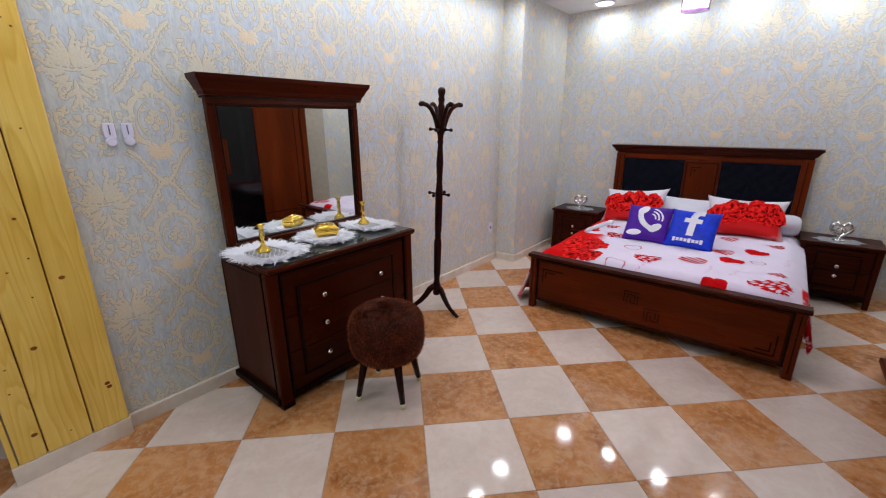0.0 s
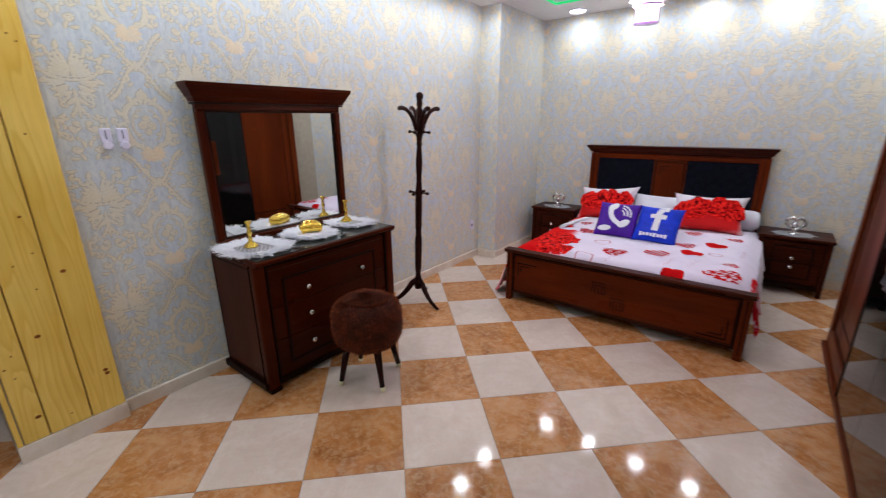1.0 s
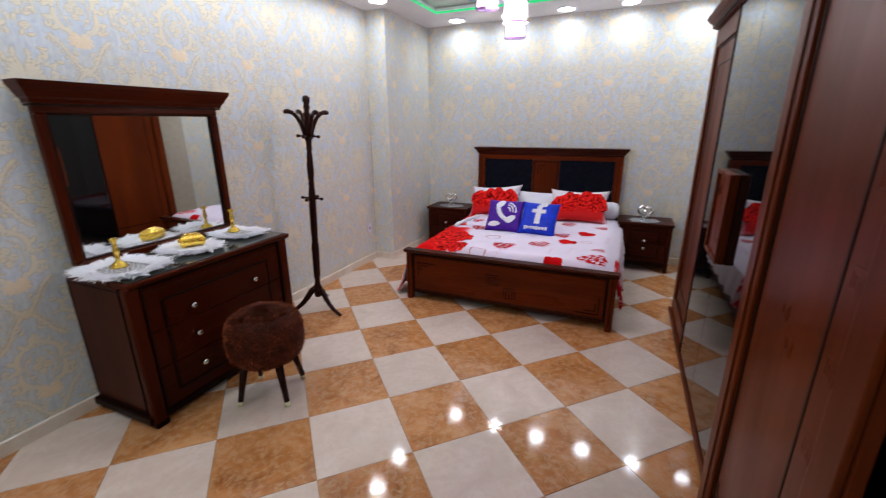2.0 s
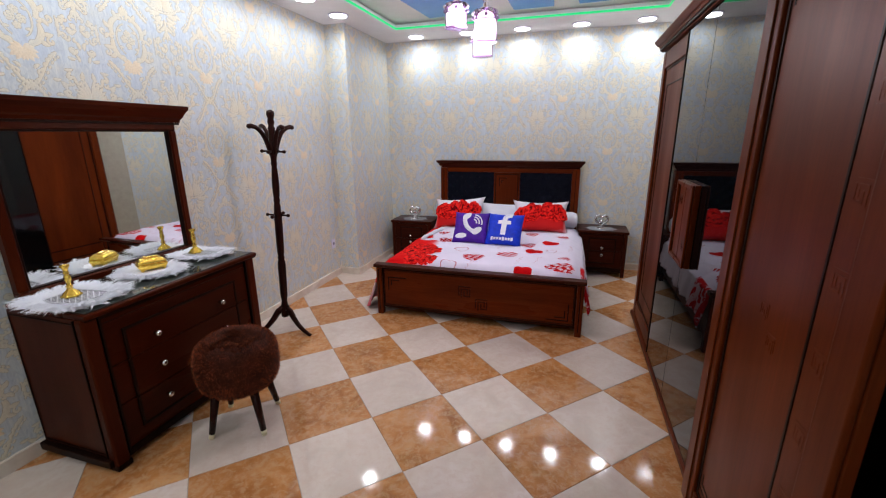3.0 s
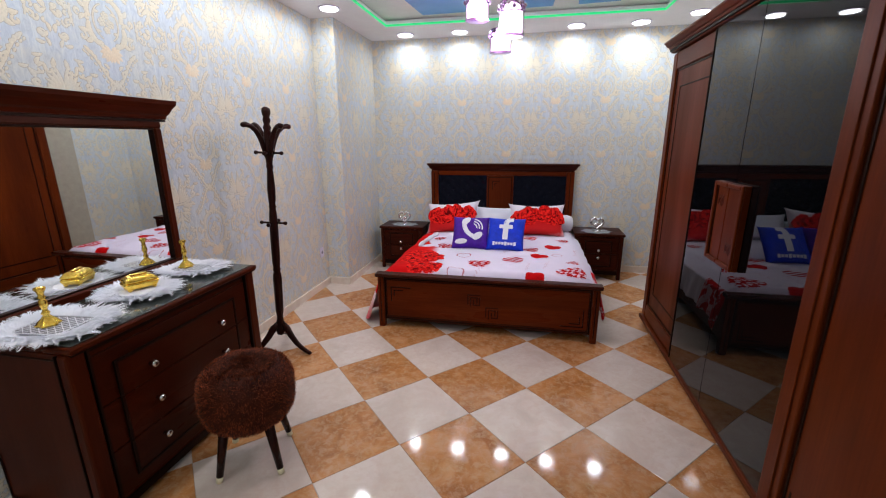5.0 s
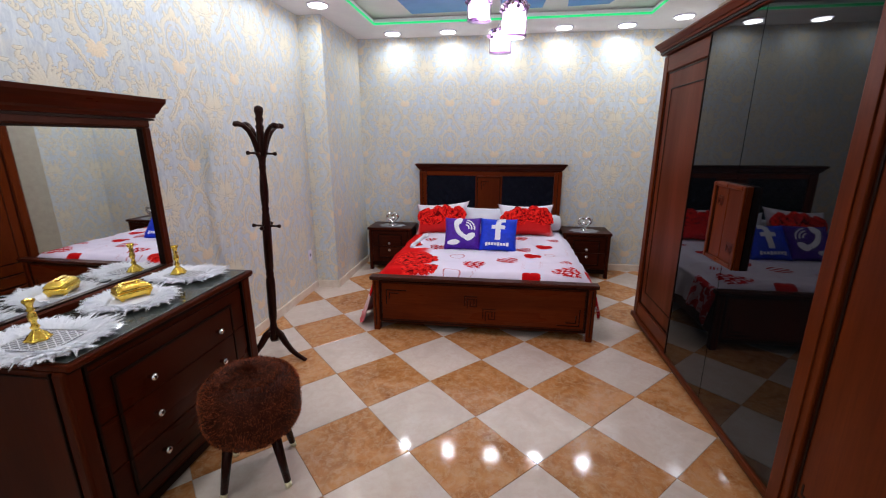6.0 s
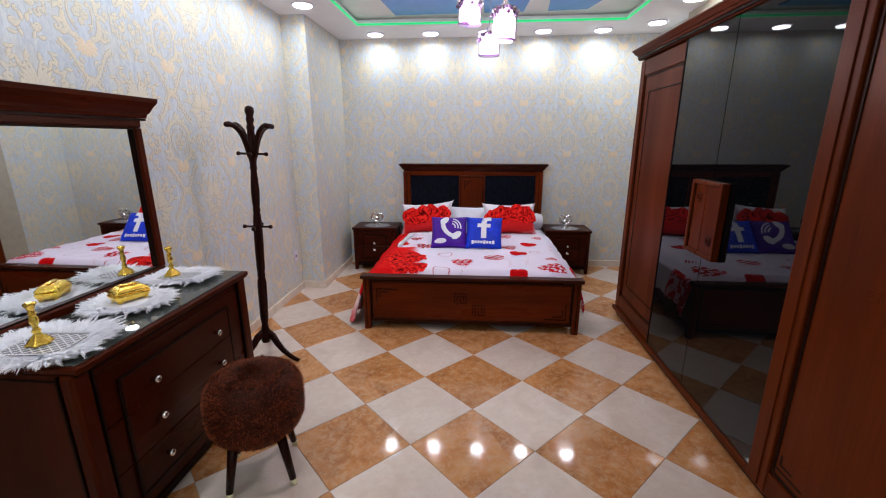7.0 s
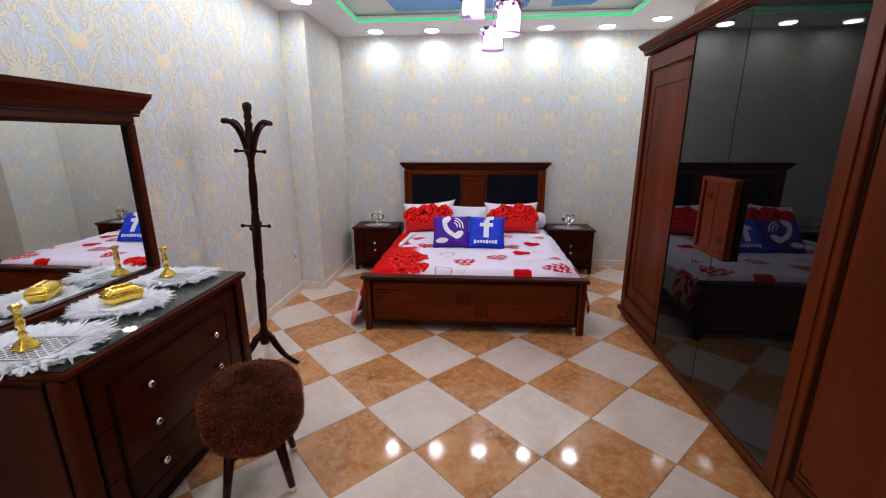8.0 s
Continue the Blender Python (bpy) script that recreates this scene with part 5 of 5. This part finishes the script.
SEEDS = {}
CW, CT = 0.395, 0.12
pc = pillow("throw_cushion", pose(-0.285, 2.085, BTOP + 0.152, -40, 0, 3), CW, CW, CT, PURPLE, "purple square cushion printed with a white telephone handset", "cushion", 5)
SEEDS[pc.name] = 5
print_plate(pc, band(arc(0.095, 0.085, 0.165, 164, 266, 18), 0.048), PRINT_WHITE, "printed_handset", CW, CW, CT)
print_plate(pc, oval(-0.050, 0.118, 0.058, 0.036, 48), PRINT_WHITE, "printed_handset", CW, CW, CT, 0.0045)
print_plate(pc, oval(0.078, -0.062, 0.060, 0.036, 38), PRINT_WHITE, "printed_handset", CW, CW, CT, 0.0045)
for r in (0.04, 0.07, 0.10):
    print_plate(pc, band(arc(0.025, 0.035, r, -12, 82, 10), 0.015), PRINT_WHITE, "printed_arc", CW, CW, CT)
print_plate(pc, oval(-0.095, -0.128, 0.066, 0.028, 4), PRINT_WHITE, "printed_bubble", CW, CW, CT)
bc = pillow("throw_cushion", pose(0.092, 2.075, BTOP + 0.152, -40, 0, -3), CW, CW, CT, BLUE, "blue square cushion with a white printed emblem", "cushion", 9)
SEEDS[bc.name] = 9
print_plate(bc, band([(0.0, -0.09), (0.0, -0.02), (0.0, 0.05), (0.0, 0.10)], 0.055) + band(arc(0.05, 0.10, 0.05, 180, 92, 8), 0.055) + band([(0.048, 0.150), (0.075, 0.150)], 0.052), PRINT_WHITE, "printed_emblem", CW, CW, CT)
print_plate(bc, band([(-0.07, 0.062), (0.0, 0.062), (0.07, 0.062)], 0.045), PRINT_WHITE, "printed_emblem", CW, CW, CT, 0.0036)
for i in range(8):
    print_plate(bc, band([(-0.125 + i * 0.031, -0.135), (-0.101 + i * 0.031, -0.135)], 0.038 if i in (0, 4, 7) else 0.027), PRINT_WHITE, "printed_bar", CW, CW, CT)


# ---- nightstands ----
def nightstand(x0, x1):
    xm, w2 = (x0 + x1) / 2, (x1 - x0) / 2
    s = thing("nightstand", pose(xm, 2.88, 0), "small mahogany two-drawer nightstand beside the bed", "nightstand", "nightstands beside the bed")
    part("body", box(-w2 + 0.03, w2 - 0.03, 0.02, 0.39, 0.06, 0.545, 0.003), DEEP["z"], s)
    for a in (-1, 1):
        part("corner_post", box(min(a * w2 - a * 0.012, a * (w2 - 0.055)), max(a * w2 - a * 0.012, a * (w2 - 0.055)), 0.0, 0.05, 0.0, 0.545, 0.008), DEEP["z"], s)
        part("foot", box(min(a * w2 - a * 0.012, a * (w2 - 0.055)), max(a * w2 - a * 0.012, a * (w2 - 0.055)), 0.34, 0.39, 0.0, 0.06, 0.006), DARKW["z"], s)
    part("plinth", box(-w2 + 0.05, w2 - 0.05, 0.012, 0.02, 0.06, 0.11, 0.002), DARKW["x"], s)
    for z0, z1 in ((0.125, 0.325), (0.33, 0.53)):
        d = part("drawer", box(-w2 + 0.065, w2 - 0.065, 0.004, 0.019, z0, z1, 0.003), DEEP["x"], s)
        a0, a1 = (z0 + 0.055, z1 - 0.001) if z0 < 0.2 else (z0 + 0.001, z1 - 0.055)
        part("panel", box(-w2 + 0.15, w2 - 0.15, -0.004, 0.0035, a0, a1, 0.002), DEEP["x"], d)
        for q in (-1, 1):
            part("inlay_line", box(min(q * (w2 - 0.15), q * (w2 - 0.137)), max(q * (w2 - 0.15), q * (w2 - 0.137)), -0.006, 0.0035, a0, a1, 0.001), DARKW["z"], d)
        zz = a0 - 0.013 if z0 < 0.2 else a1
        part("inlay_line", box(-w2 + 0.137, w2 - 0.137, -0.006, 0.0035, zz, zz + 0.013, 0.001), DARKW["x"], d)
        knob(d, 0.0, -0.004, 0.285 if z0 < 0.2 else 0.375, "y")
    part("top", box(-w2, w2, -0.02, 0.40, 0.546, 0.578, 0.008, segs=3), DEEP["x"], s)


nightstand(-1.615, -1.02)
nightstand(0.875, 1.465)


def doily(x, y, z, r, name="doily"):
    d = thing(name, pose(x, y, z), "small grey silver lace doily on the nightstand", "doily", "nightstand doilies")
    bm = bmesh.new()
    cv = bm.verts.new((0, 0, 0.006))
    ring = [bm.verts.new((r * (1 + 0.10 * math.cos(8 * a)) * math.cos(a), 0.72 * r * (1 + 0.10 * math.cos(8 * a)) * math.sin(a), 0.003 + 0.004 * math.sin(5 * a) ** 2)) for a in (2 * math.pi * i / 64 for i in range(64))]
    for i in range(64):
        bm.faces.new((cv, ring[i], ring[(i + 1) % 64]))
    ext = bmesh.ops.extrude_face_region(bm, geom=bm.faces[:])
    bmesh.ops.translate(bm, verts=[v for v in ext["geom"] if isinstance(v, bmesh.types.BMVert)], vec=(0, 0, -0.0028))
    part("lace", bm, DOILY_M, d)


def heart_holder(x, y, z):
    h = thing("candle_holder", pose(x, y, z), "silver heart-shaped candle holder ornament", "ornament", "heart ornaments")
    part("base", lathe([(0.05, 0.0), (0.052, 0.008), (0.03, 0.014), (0.012, 0.022)], 20), CHROME, h, smooth=True)
    path = []
    for i in range(41):
        a = 2 * math.pi * i / 40
        path.append((0.0046 * 16 * math.sin(a) ** 3, 0.0, 0.104 + 0.0046 * (13 * math.cos(a) - 5 * math.cos(2 * a) - 2 * math.cos(3 * a) - math.cos(4 * a))))
    part("heart_ring", tube(path, 0.0165, 8), CHROME, h, smooth=True)
    for s in (-1, 1):
        part("leaf", tube([(0, 0, 0.140), (s * 0.026, 0, 0.168), (s * 0.054, 0, 0.178)], [0.006, 0.011, 0.003], 8), CHROME, h, smooth=True)
    part("cup", lathe([(0.012, 0.06), (0.03, 0.075), (0.034, 0.11), (0.030, 0.112), (0.028, 0.08), (0.01, 0.07)], 18), CHROME, h, smooth=True)


for x, y in ((-1.31, 3.02), (1.15, 3.0)):
    doily(x, y, 0.5785, 0.17)
    heart_holder(x, y, 0.585)


# ---- on the dressing table ----
def fur_mat(x, y, rx, ry, n, seed, square):
    m = thing("fur_mat", pose(x, y, DTOP, 0, 0, 6), "white long-haired fur mat on the dressing table", "fur mat", "fur mats")
    bm = bmesh.new()
    top = [bm.verts.new((0.86 * rx * math.cos(a), 0.86 * ry * math.sin(a), 0.008)) for a in (2 * math.pi * i / 48 for i in range(48))]
    bot = [bm.verts.new((v.co.x * 1.04, v.co.y * 1.04, 0.0005)) for v in top]
    bm.faces.new(top)
    bm.faces.new(bot[::-1])
    for i in range(48):
        bm.faces.new((top[i], bot[i], bot[(i + 1) % 48], top[(i + 1) % 48]))
    part("backing", bm, FUR_WHITE, m)
    rng = random.Random(seed)
    hair = []
    for k in range(4 * n):
        a = rng.uniform(0, 2 * math.pi)
        f = 0.60 + 0.40 * rng.random() if square else 0.45 + 0.55 * math.sqrt(rng.random())
        e = 0.62 if square else 0.9
        ca, sa = math.cos(a), math.sin(a)
        p0 = Vector((rx * f * math.copysign(abs(ca) ** e, ca), ry * f * math.copysign(abs(sa) ** e, sa), 0.006))
        b = math.atan2(p0.y, p0.x) + 0.9 * noise.noise(p0 * 18.0 + Vector((seed, 0, 0))) + rng.gauss(0, 0.25)
        d = Vector((math.cos(b), math.sin(b), 0.25 + 0.45 * rng.random()))
        hair.append((p0, p0 + d.normalized() * rng.uniform(0.025, 0.05)))
    # long locks: several hairs that leave near one root and meet at one drooping tip
    for k in range(n // 4):
        a = rng.uniform(0, 2 * math.pi)
        f = 0.70 + 0.30 * rng.random()
        e = 0.62 if square else 0.9
        ca, sa = math.cos(a), math.sin(a)
        root = Vector((rx * f * math.copysign(abs(ca) ** e, ca), ry * f * math.copysign(abs(sa) ** e, sa), 0.007))
        b = math.atan2(root.y, root.x) + 1.1 * noise.noise(root * 14.0 + Vector((seed, 4, 0))) + rng.gauss(0, 0.55)
        ln = rng.uniform(0.035, 0.10) * (1.0 + 0.5 * noise.noise(root * 20.0))
        tip = root + Vector((math.cos(b) * ln, math.sin(b) * ln, rng.uniform(0.004, 0.032)))
        for q in range(14):
            jit = Vector((rng.gauss(0, 0.006), rng.gauss(0, 0.006), 0))
            hair.append((root + jit, tip + jit * 0.25 + Vector((rng.gauss(0, 0.002), rng.gauss(0, 0.002), rng.gauss(0, 0.002)))))
    strands("hair", hair, FUR_WHITE, m, 0.0010)
    if square:
        a, b = rx * 0.62, ry * 0.62
        lace = part("lace_panel", box(-a, a, -b, b, 0.0145, 0.017), DARKLACE, m, "silver lattice lace panel")
        part("lace_border", lace_border(a, b), PRINT_WHITE, lace)
        part("lattice", lattice(a, b), PRINT_WHITE, lace)
    else:
        part("lace_panel", lathe([(0.001, 0.0145), (0.085, 0.0145), (0.085, 0.017), (0.001, 0.017)], 28), PRINT_WHITE, m, "white lace centre")


def lace_border(a, b):
    bm = bmesh.new()
    for x0, x1, y0, y1 in ((-a, a, -b, -b + .006), (-a, a, b - .006, b), (-a, -a + .006, -b, b), (a - .006, a, -b, b)):
        n = int(max(x1 - x0, y1 - y0) / 0.013)
        for i in range(n):
            if x1 - x0 > y1 - y0:
                u = x0 + (x1 - x0) * i / n
                box(u, u + 0.008, y0, y1, 0.0172, 0.0205, 0, bm)
            else:
                u = y0 + (y1 - y0) * i / n
                box(x0, x1, u, u + 0.008, 0.0172, 0.0205, 0, bm)
    return bm


def lattice(a, b):
    bm = bmesh.new()
    n = 6
    for k in range(-n, n + 1):
        for s in (-1, 1):
            pts = []
            for i in range(13):
                x = -a + 2 * a * i / 12
                y = s * x * b / a + k * 2 * b / n
                if abs(y) < b - 0.004:
                    pts.append((x, y))
            if len(pts) > 1:
                (ax, ay), (bx, by) = pts[0], pts[-1]
                c = box(-0.5, 0.5, -0.0017, 0.0017, 0.0172, 0.0186)
                ln = math.hypot(bx - ax, by - ay)
                moved(c, Matrix.Translation(((ax + bx) / 2, (ay + by) / 2, 0)) @ Matrix.Rotation(math.atan2(by - ay, bx - ax), 4, "Z") @ Matrix.Diagonal((ln, 1, 1, 1)))
                join(bm, c)
    return bm


def candlestick(x, y):
    c = thing("candlestick", pose(x, y, DTOP + 0.0197), "ornate gilded metal candlestick on a fur mat", "candlestick", "gilded candlesticks")
    rg = []
    prof = [(r * 0.86, z) for r, z in [(0.046, 0.0), (0.048, 0.006), (0.040, 0.012), (0.034, 0.022), (0.020, 0.034), (0.012, 0.045), (0.018, 0.055), (0.011, 0.064), (0.010, 0.075), (0.017, 0.09), (0.016, 0.108), (0.010, 0.118),
            (0.016, 0.126), (0.010, 0.134), (0.014, 0.15), (0.022, 0.162), (0.020, 0.170), (0.012, 0.172)]]
    b = lathe(prof, 24)
    for v in b.verts:
        a = math.atan2(v.co.y, v.co.x)
        k = 1 + 0.13 * math.cos(6 * a) * (1 if v.co.z < 0.04 or v.co.z > 0.14 else 0.5)
        v.co.x, v.co.y = v.co.x * k, v.co.y * k
    part("stem", b, GOLD, c, smooth=True)


def gilt_box(x, y):
    g = thing("trinket_box", pose(x, y, DTOP + 0.0175, 0, 0, 64), "ornate gilded trinket box on a round fur mat", "trinket box")
    b = box(-0.072, 0.072, -0.046, 0.046, 0.008, 0.045, 0.012, segs=3)
    for v in b.verts:
        v.co.x *= 0.88 + 0.28 * v.co.z / 0.045
        v.co.y *= 0.88 + 0.28 * v.co.z / 0.045
    part("body", b, GOLD, g, smooth=True)
    b = box(-0.081, 0.081, -0.053, 0.053, 0.0455, 0.078, 0.014, segs=3)
    for v in b.verts:
        f = 1 - 0.38 * max(0, v.co.z - 0.05) / 0.028
        v.co.x, v.co.y = v.co.x * f, v.co.y * f
    lid = part("lid", b, GOLD, g, smooth=True)
    part("finial", box(-0.04, 0.04, -0.012, 0.012, 0.0785, 0.086, 0.004), GOLD, lid, smooth=True)
    for sx in (-1, 1):
        for sy in (-1, 1):
            kb = bmesh.new()
            bmesh.ops.create_uvsphere(kb, u_segments=10, v_segments=8, radius=0.011)
            part("foot", moved(kb, pose(sx * 0.056, sy * 0.033, 0.0105)), GOLD, g, smooth=True)


fur_mat(-1.68, -0.995, 0.185, 0.15, 3200, 11, True)
fur_mat(-1.705, -0.565, 0.155, 0.125, 2800, 12, False)
fur_mat(-1.735, -0.165, 0.165, 0.105, 2400, 13, True)
candlestick(-1.70, -1.0)
gilt_box(-1.72, -0.535)
candlestick(-1.775, -0.16)


# ---- wall fittings ----
def switch(y, z):
    s = thing("light_switch", pose(XL, y, z), "white plastic light switch with a rounded lower end", "light switch", "light switches")
    bm = box(0.0005, 0.011, -0.026, 0.026, -0.020, 0.054, 0.006, segs=3)
    c = lathe([(0.023, 0.0005), (0.023, 0.014), (0.019, 0.0172)], 24)
    join(bm, moved(c, pose(0, 0, -0.036, 0, 90, 0)))
    plate = part("plate", bm, WHITE_PL, s)
    part("rocker_line", box(0.0112, 0.0126, -0.0025, 0.0025, -0.002, 0.044), GREY_PL, plate)


switch(-1.545, 1.612)
switch(-1.468, 1.612)
o = thing("wall_socket", pose(XL, 1.99, 0.43), "white plastic wall socket near the skirting", "wall socket")
part("plate", box(0.0005, 0.010, -0.04, 0.04, -0.058, 0.058, 0.004), WHITE_PL, o)
part("hole", moved(lathe([(0.018, 0.0102), (0.018, 0.0112)], 18), pose(0, 0, 0, 0, 90, 0)), GREY_PL, o)


# ---- pendant lights ----
def pendants():
    pz = TRAY
    c = thing("pendant_light", pose(0.06, 0.66, pz), "three-drop crystal pendant light glowing pinkish white", "pendant light")
    part("ceiling_plate", lathe([(0.16, -0.03), (0.165, -0.02), (0.16, -0.001)], 36), CHROME, c, smooth=True)
    for x, y, z0, z1 in ((-0.125, -0.04, 2.41, 2.555), (0.095, -0.14, 2.29, 2.475), (0.01, 0.19, 2.262, 2.405)):
        r = 0.074
        t0, t1 = z0 - pz, z1 - pz
        sh = part("shade", moved(lathe([(r * 0.93, t0), (r, t0 + 0.008), (r, t1 - 0.05), (r, t1), (r - 0.005, t1), (r - 0.005, t0 + 0.01), (r * 0.9, t0 + 0.004)], 28), pose(x, y, 0)), CRYSTAL, c, "clear crystal drum shade", True)
        part("bulb", moved(lathe([(0.052, t0 + 0.008), (0.064, t0 + 0.018), (0.064, t1 - 0.062), (0.045, t1 - 0.05)], 20), pose(x, y, 0)), PEND_GLOW, sh, "glowing frosted bulb", True)
        for k in range(14):
            a = 2 * math.pi * k / 14
            kb = bmesh.new()
            bmesh.ops.create_icosphere(kb, subdivisions=1, radius=0.013)
            part("crystal", moved(kb, pose(x + (r + 0.004) * math.cos(a), y + (r + 0.004) * math.sin(a), t1 - 0.018 - 0.018 * (k % 2))), (CHROME, PURPLE_GLASS)[k % 2], sh)
        for zz, hh in ((t0 + 0.001, 0.004), (t1 - 0.058, 0.003)):
            part("trim_ring", moved(lathe([(r + 0.001, zz), (r + 0.0025, zz + hh / 2), (r + 0.001, zz + hh)], 28), pose(x, y, 0)), PURPLE_GLASS, sh, "purple crystal trim", True)
        part("cap", moved(lathe([(0.045, t1 + 0.001), (0.048, t1 + 0.008), (0.022, t1 + 0.02), (0.014, t1 + 0.045), (0.004, t1 + 0.05)], 18), pose(x, y, 0)), CHROME, sh, smooth=True)
        part("cord", moved(lathe([(0.0025, t1 + 0.045), (0.0025, -0.02)], 8), pose(x, y, 0)), GREY_PL, c)


pendants()


# ---- plant beside the wardrobe ----
def plant():
    p = thing("potted_plant", pose(1.72, -1.80, 0), "green leafy plant in a tall dark pot beside the wardrobe", "plant")
    part("pot", lathe([(0.11, 0.0), (0.13, 0.01), (0.15, 0.25), (0.14, 0.5), (0.155, 0.52), (0.155, 0.55), (0.13, 0.55), (0.12, 0.5)], 28), POT, p, smooth=True)
    rng = random.Random(8)
    for k in range(26):
        a = rng.uniform(0, 2 * math.pi) if k > 8 else radians(rng.uniform(125, 165))
        ln = rng.uniform(0.26, 0.42)
        up = rng.uniform(0.28, 0.46)
        pts = [(0.02 * math.cos(a), 0.02 * math.sin(a), 0.5)]
        for i in range(1, 6):
            t = i / 5
            pts.append((ln * t * math.cos(a), ln * t * math.sin(a), 0.5 + up * math.sin(t * 2.0)))
        stem = part("stem", tube(pts, [0.004, 0.004, 0.0035, 0.003, 0.0025, 0.002], 6), LEAF, p, smooth=True)
        bm = bmesh.new()
        for i in range(2, 6):
            for s in (-1, 1):
                q = Vector(pts[i])
                d = Vector((math.cos(a + s * 0.9), math.sin(a + s * 0.9), 0.15))
                side = d.cross(Vector((0, 0, 1))).normalized() * 0.012
                m1 = q + d * 0.03 + Vector((0, 0, 0.006))
                tip = q + d * 0.075 - Vector((0, 0, 0.012))
                v = [bm.verts.new(w) for w in (q, m1 + side, tip, m1 - side)]
                bm.faces.new(v)
        ob = part("leaves", bm, LEAF, stem)
        so = ob.modifiers.new("thickness", "SOLIDIFY")
        so.thickness = 0.0012


plant()


# ---- floor ----
floor = structure("floor", box(XL - T, XR + T, YR - T, YB + T, -0.12, -0.004), GROUT, "polished cream and brown checkered ceramic tile floor", "floor")
TILE = 0.5
GAP = 0.0028


def tile_mesh(name, mat):
    b = box(-TILE / 2 + GAP / 2, TILE / 2 - GAP / 2, -TILE / 2 + GAP / 2, TILE / 2 - GAP / 2, -0.0039, 0.0, 0.0)
    bmesh.ops.bevel(b, geom=[e for e in b.edges if all(v.co.z > -0.001 for v in e.verts)], offset=0.0012, segments=1, affect="EDGES")
    me = bpy.data.meshes.new(name)
    b.to_mesh(me)
    b.free()
    me.materials.append(mat)
    return me


TM = (tile_mesh("tile_brown", TILE_BROWN), tile_mesh("tile_cream", TILE_CREAM))
c45 = math.sqrt(0.5)
LIM = (XL - 0.001, XR + 0.001, YR - 0.001, YB + 0.001)


def lay_tile(i, j, lim, parent):
    u, v = (i + 0.5) * TILE, (j + 0.5) * TILE
    x, y = (u - v) * c45, (u + v) * c45
    half = TILE * c45
    if x + half < lim[0] or x - half > lim[1] or y + half < lim[2] or y - half > lim[3]:
        return
    m = pose(x, y, 0, 0, 0, 45)
    me = TM[(i + j) % 2]
    if x - half < lim[0] or x + half > lim[1] or y - half < lim[2] or y + half > lim[3]:
        b = bmesh.new()
        b.from_mesh(me)
        inv = m.inverted()
        for co, no in (((lim[0], 0, 0), (-1, 0, 0)), ((lim[1], 0, 0), (1, 0, 0)), ((0, lim[2], 0), (0, -1, 0)), ((0, lim[3], 0), (0, 1, 0))):
            if not b.verts:
                break
            bmesh.ops.bisect_plane(b, geom=b.verts[:] + b.edges[:] + b.faces[:], plane_co=inv @ Vector(co), plane_no=inv.to_3x3() @ Vector(no), clear_outer=True)
        if len(b.faces) < 2:
            b.free()
            return
        cut = bpy.data.meshes.new("tile_cut")
        b.to_mesh(cut)
        b.free()
        cut.materials.append(me.materials[0])
        me = cut
    ob = new("tile", me)
    ob.parent = parent
    ob.matrix_local = m


for i in range(-13, 14):
    for j in range(-13, 14):
        lay_tile(i, j, LIM, floor)
hall = structure("floor_hall", box(HX, XL - T, -4.2, -1.2, -0.12, -0.004), GROUT, "cream and brown tiled hall floor", "floor")
for i in range(-13, 8):
    for j in range(-12, 12):
        lay_tile(i, j, (HX, XL, -3.24, -2.24), hall)
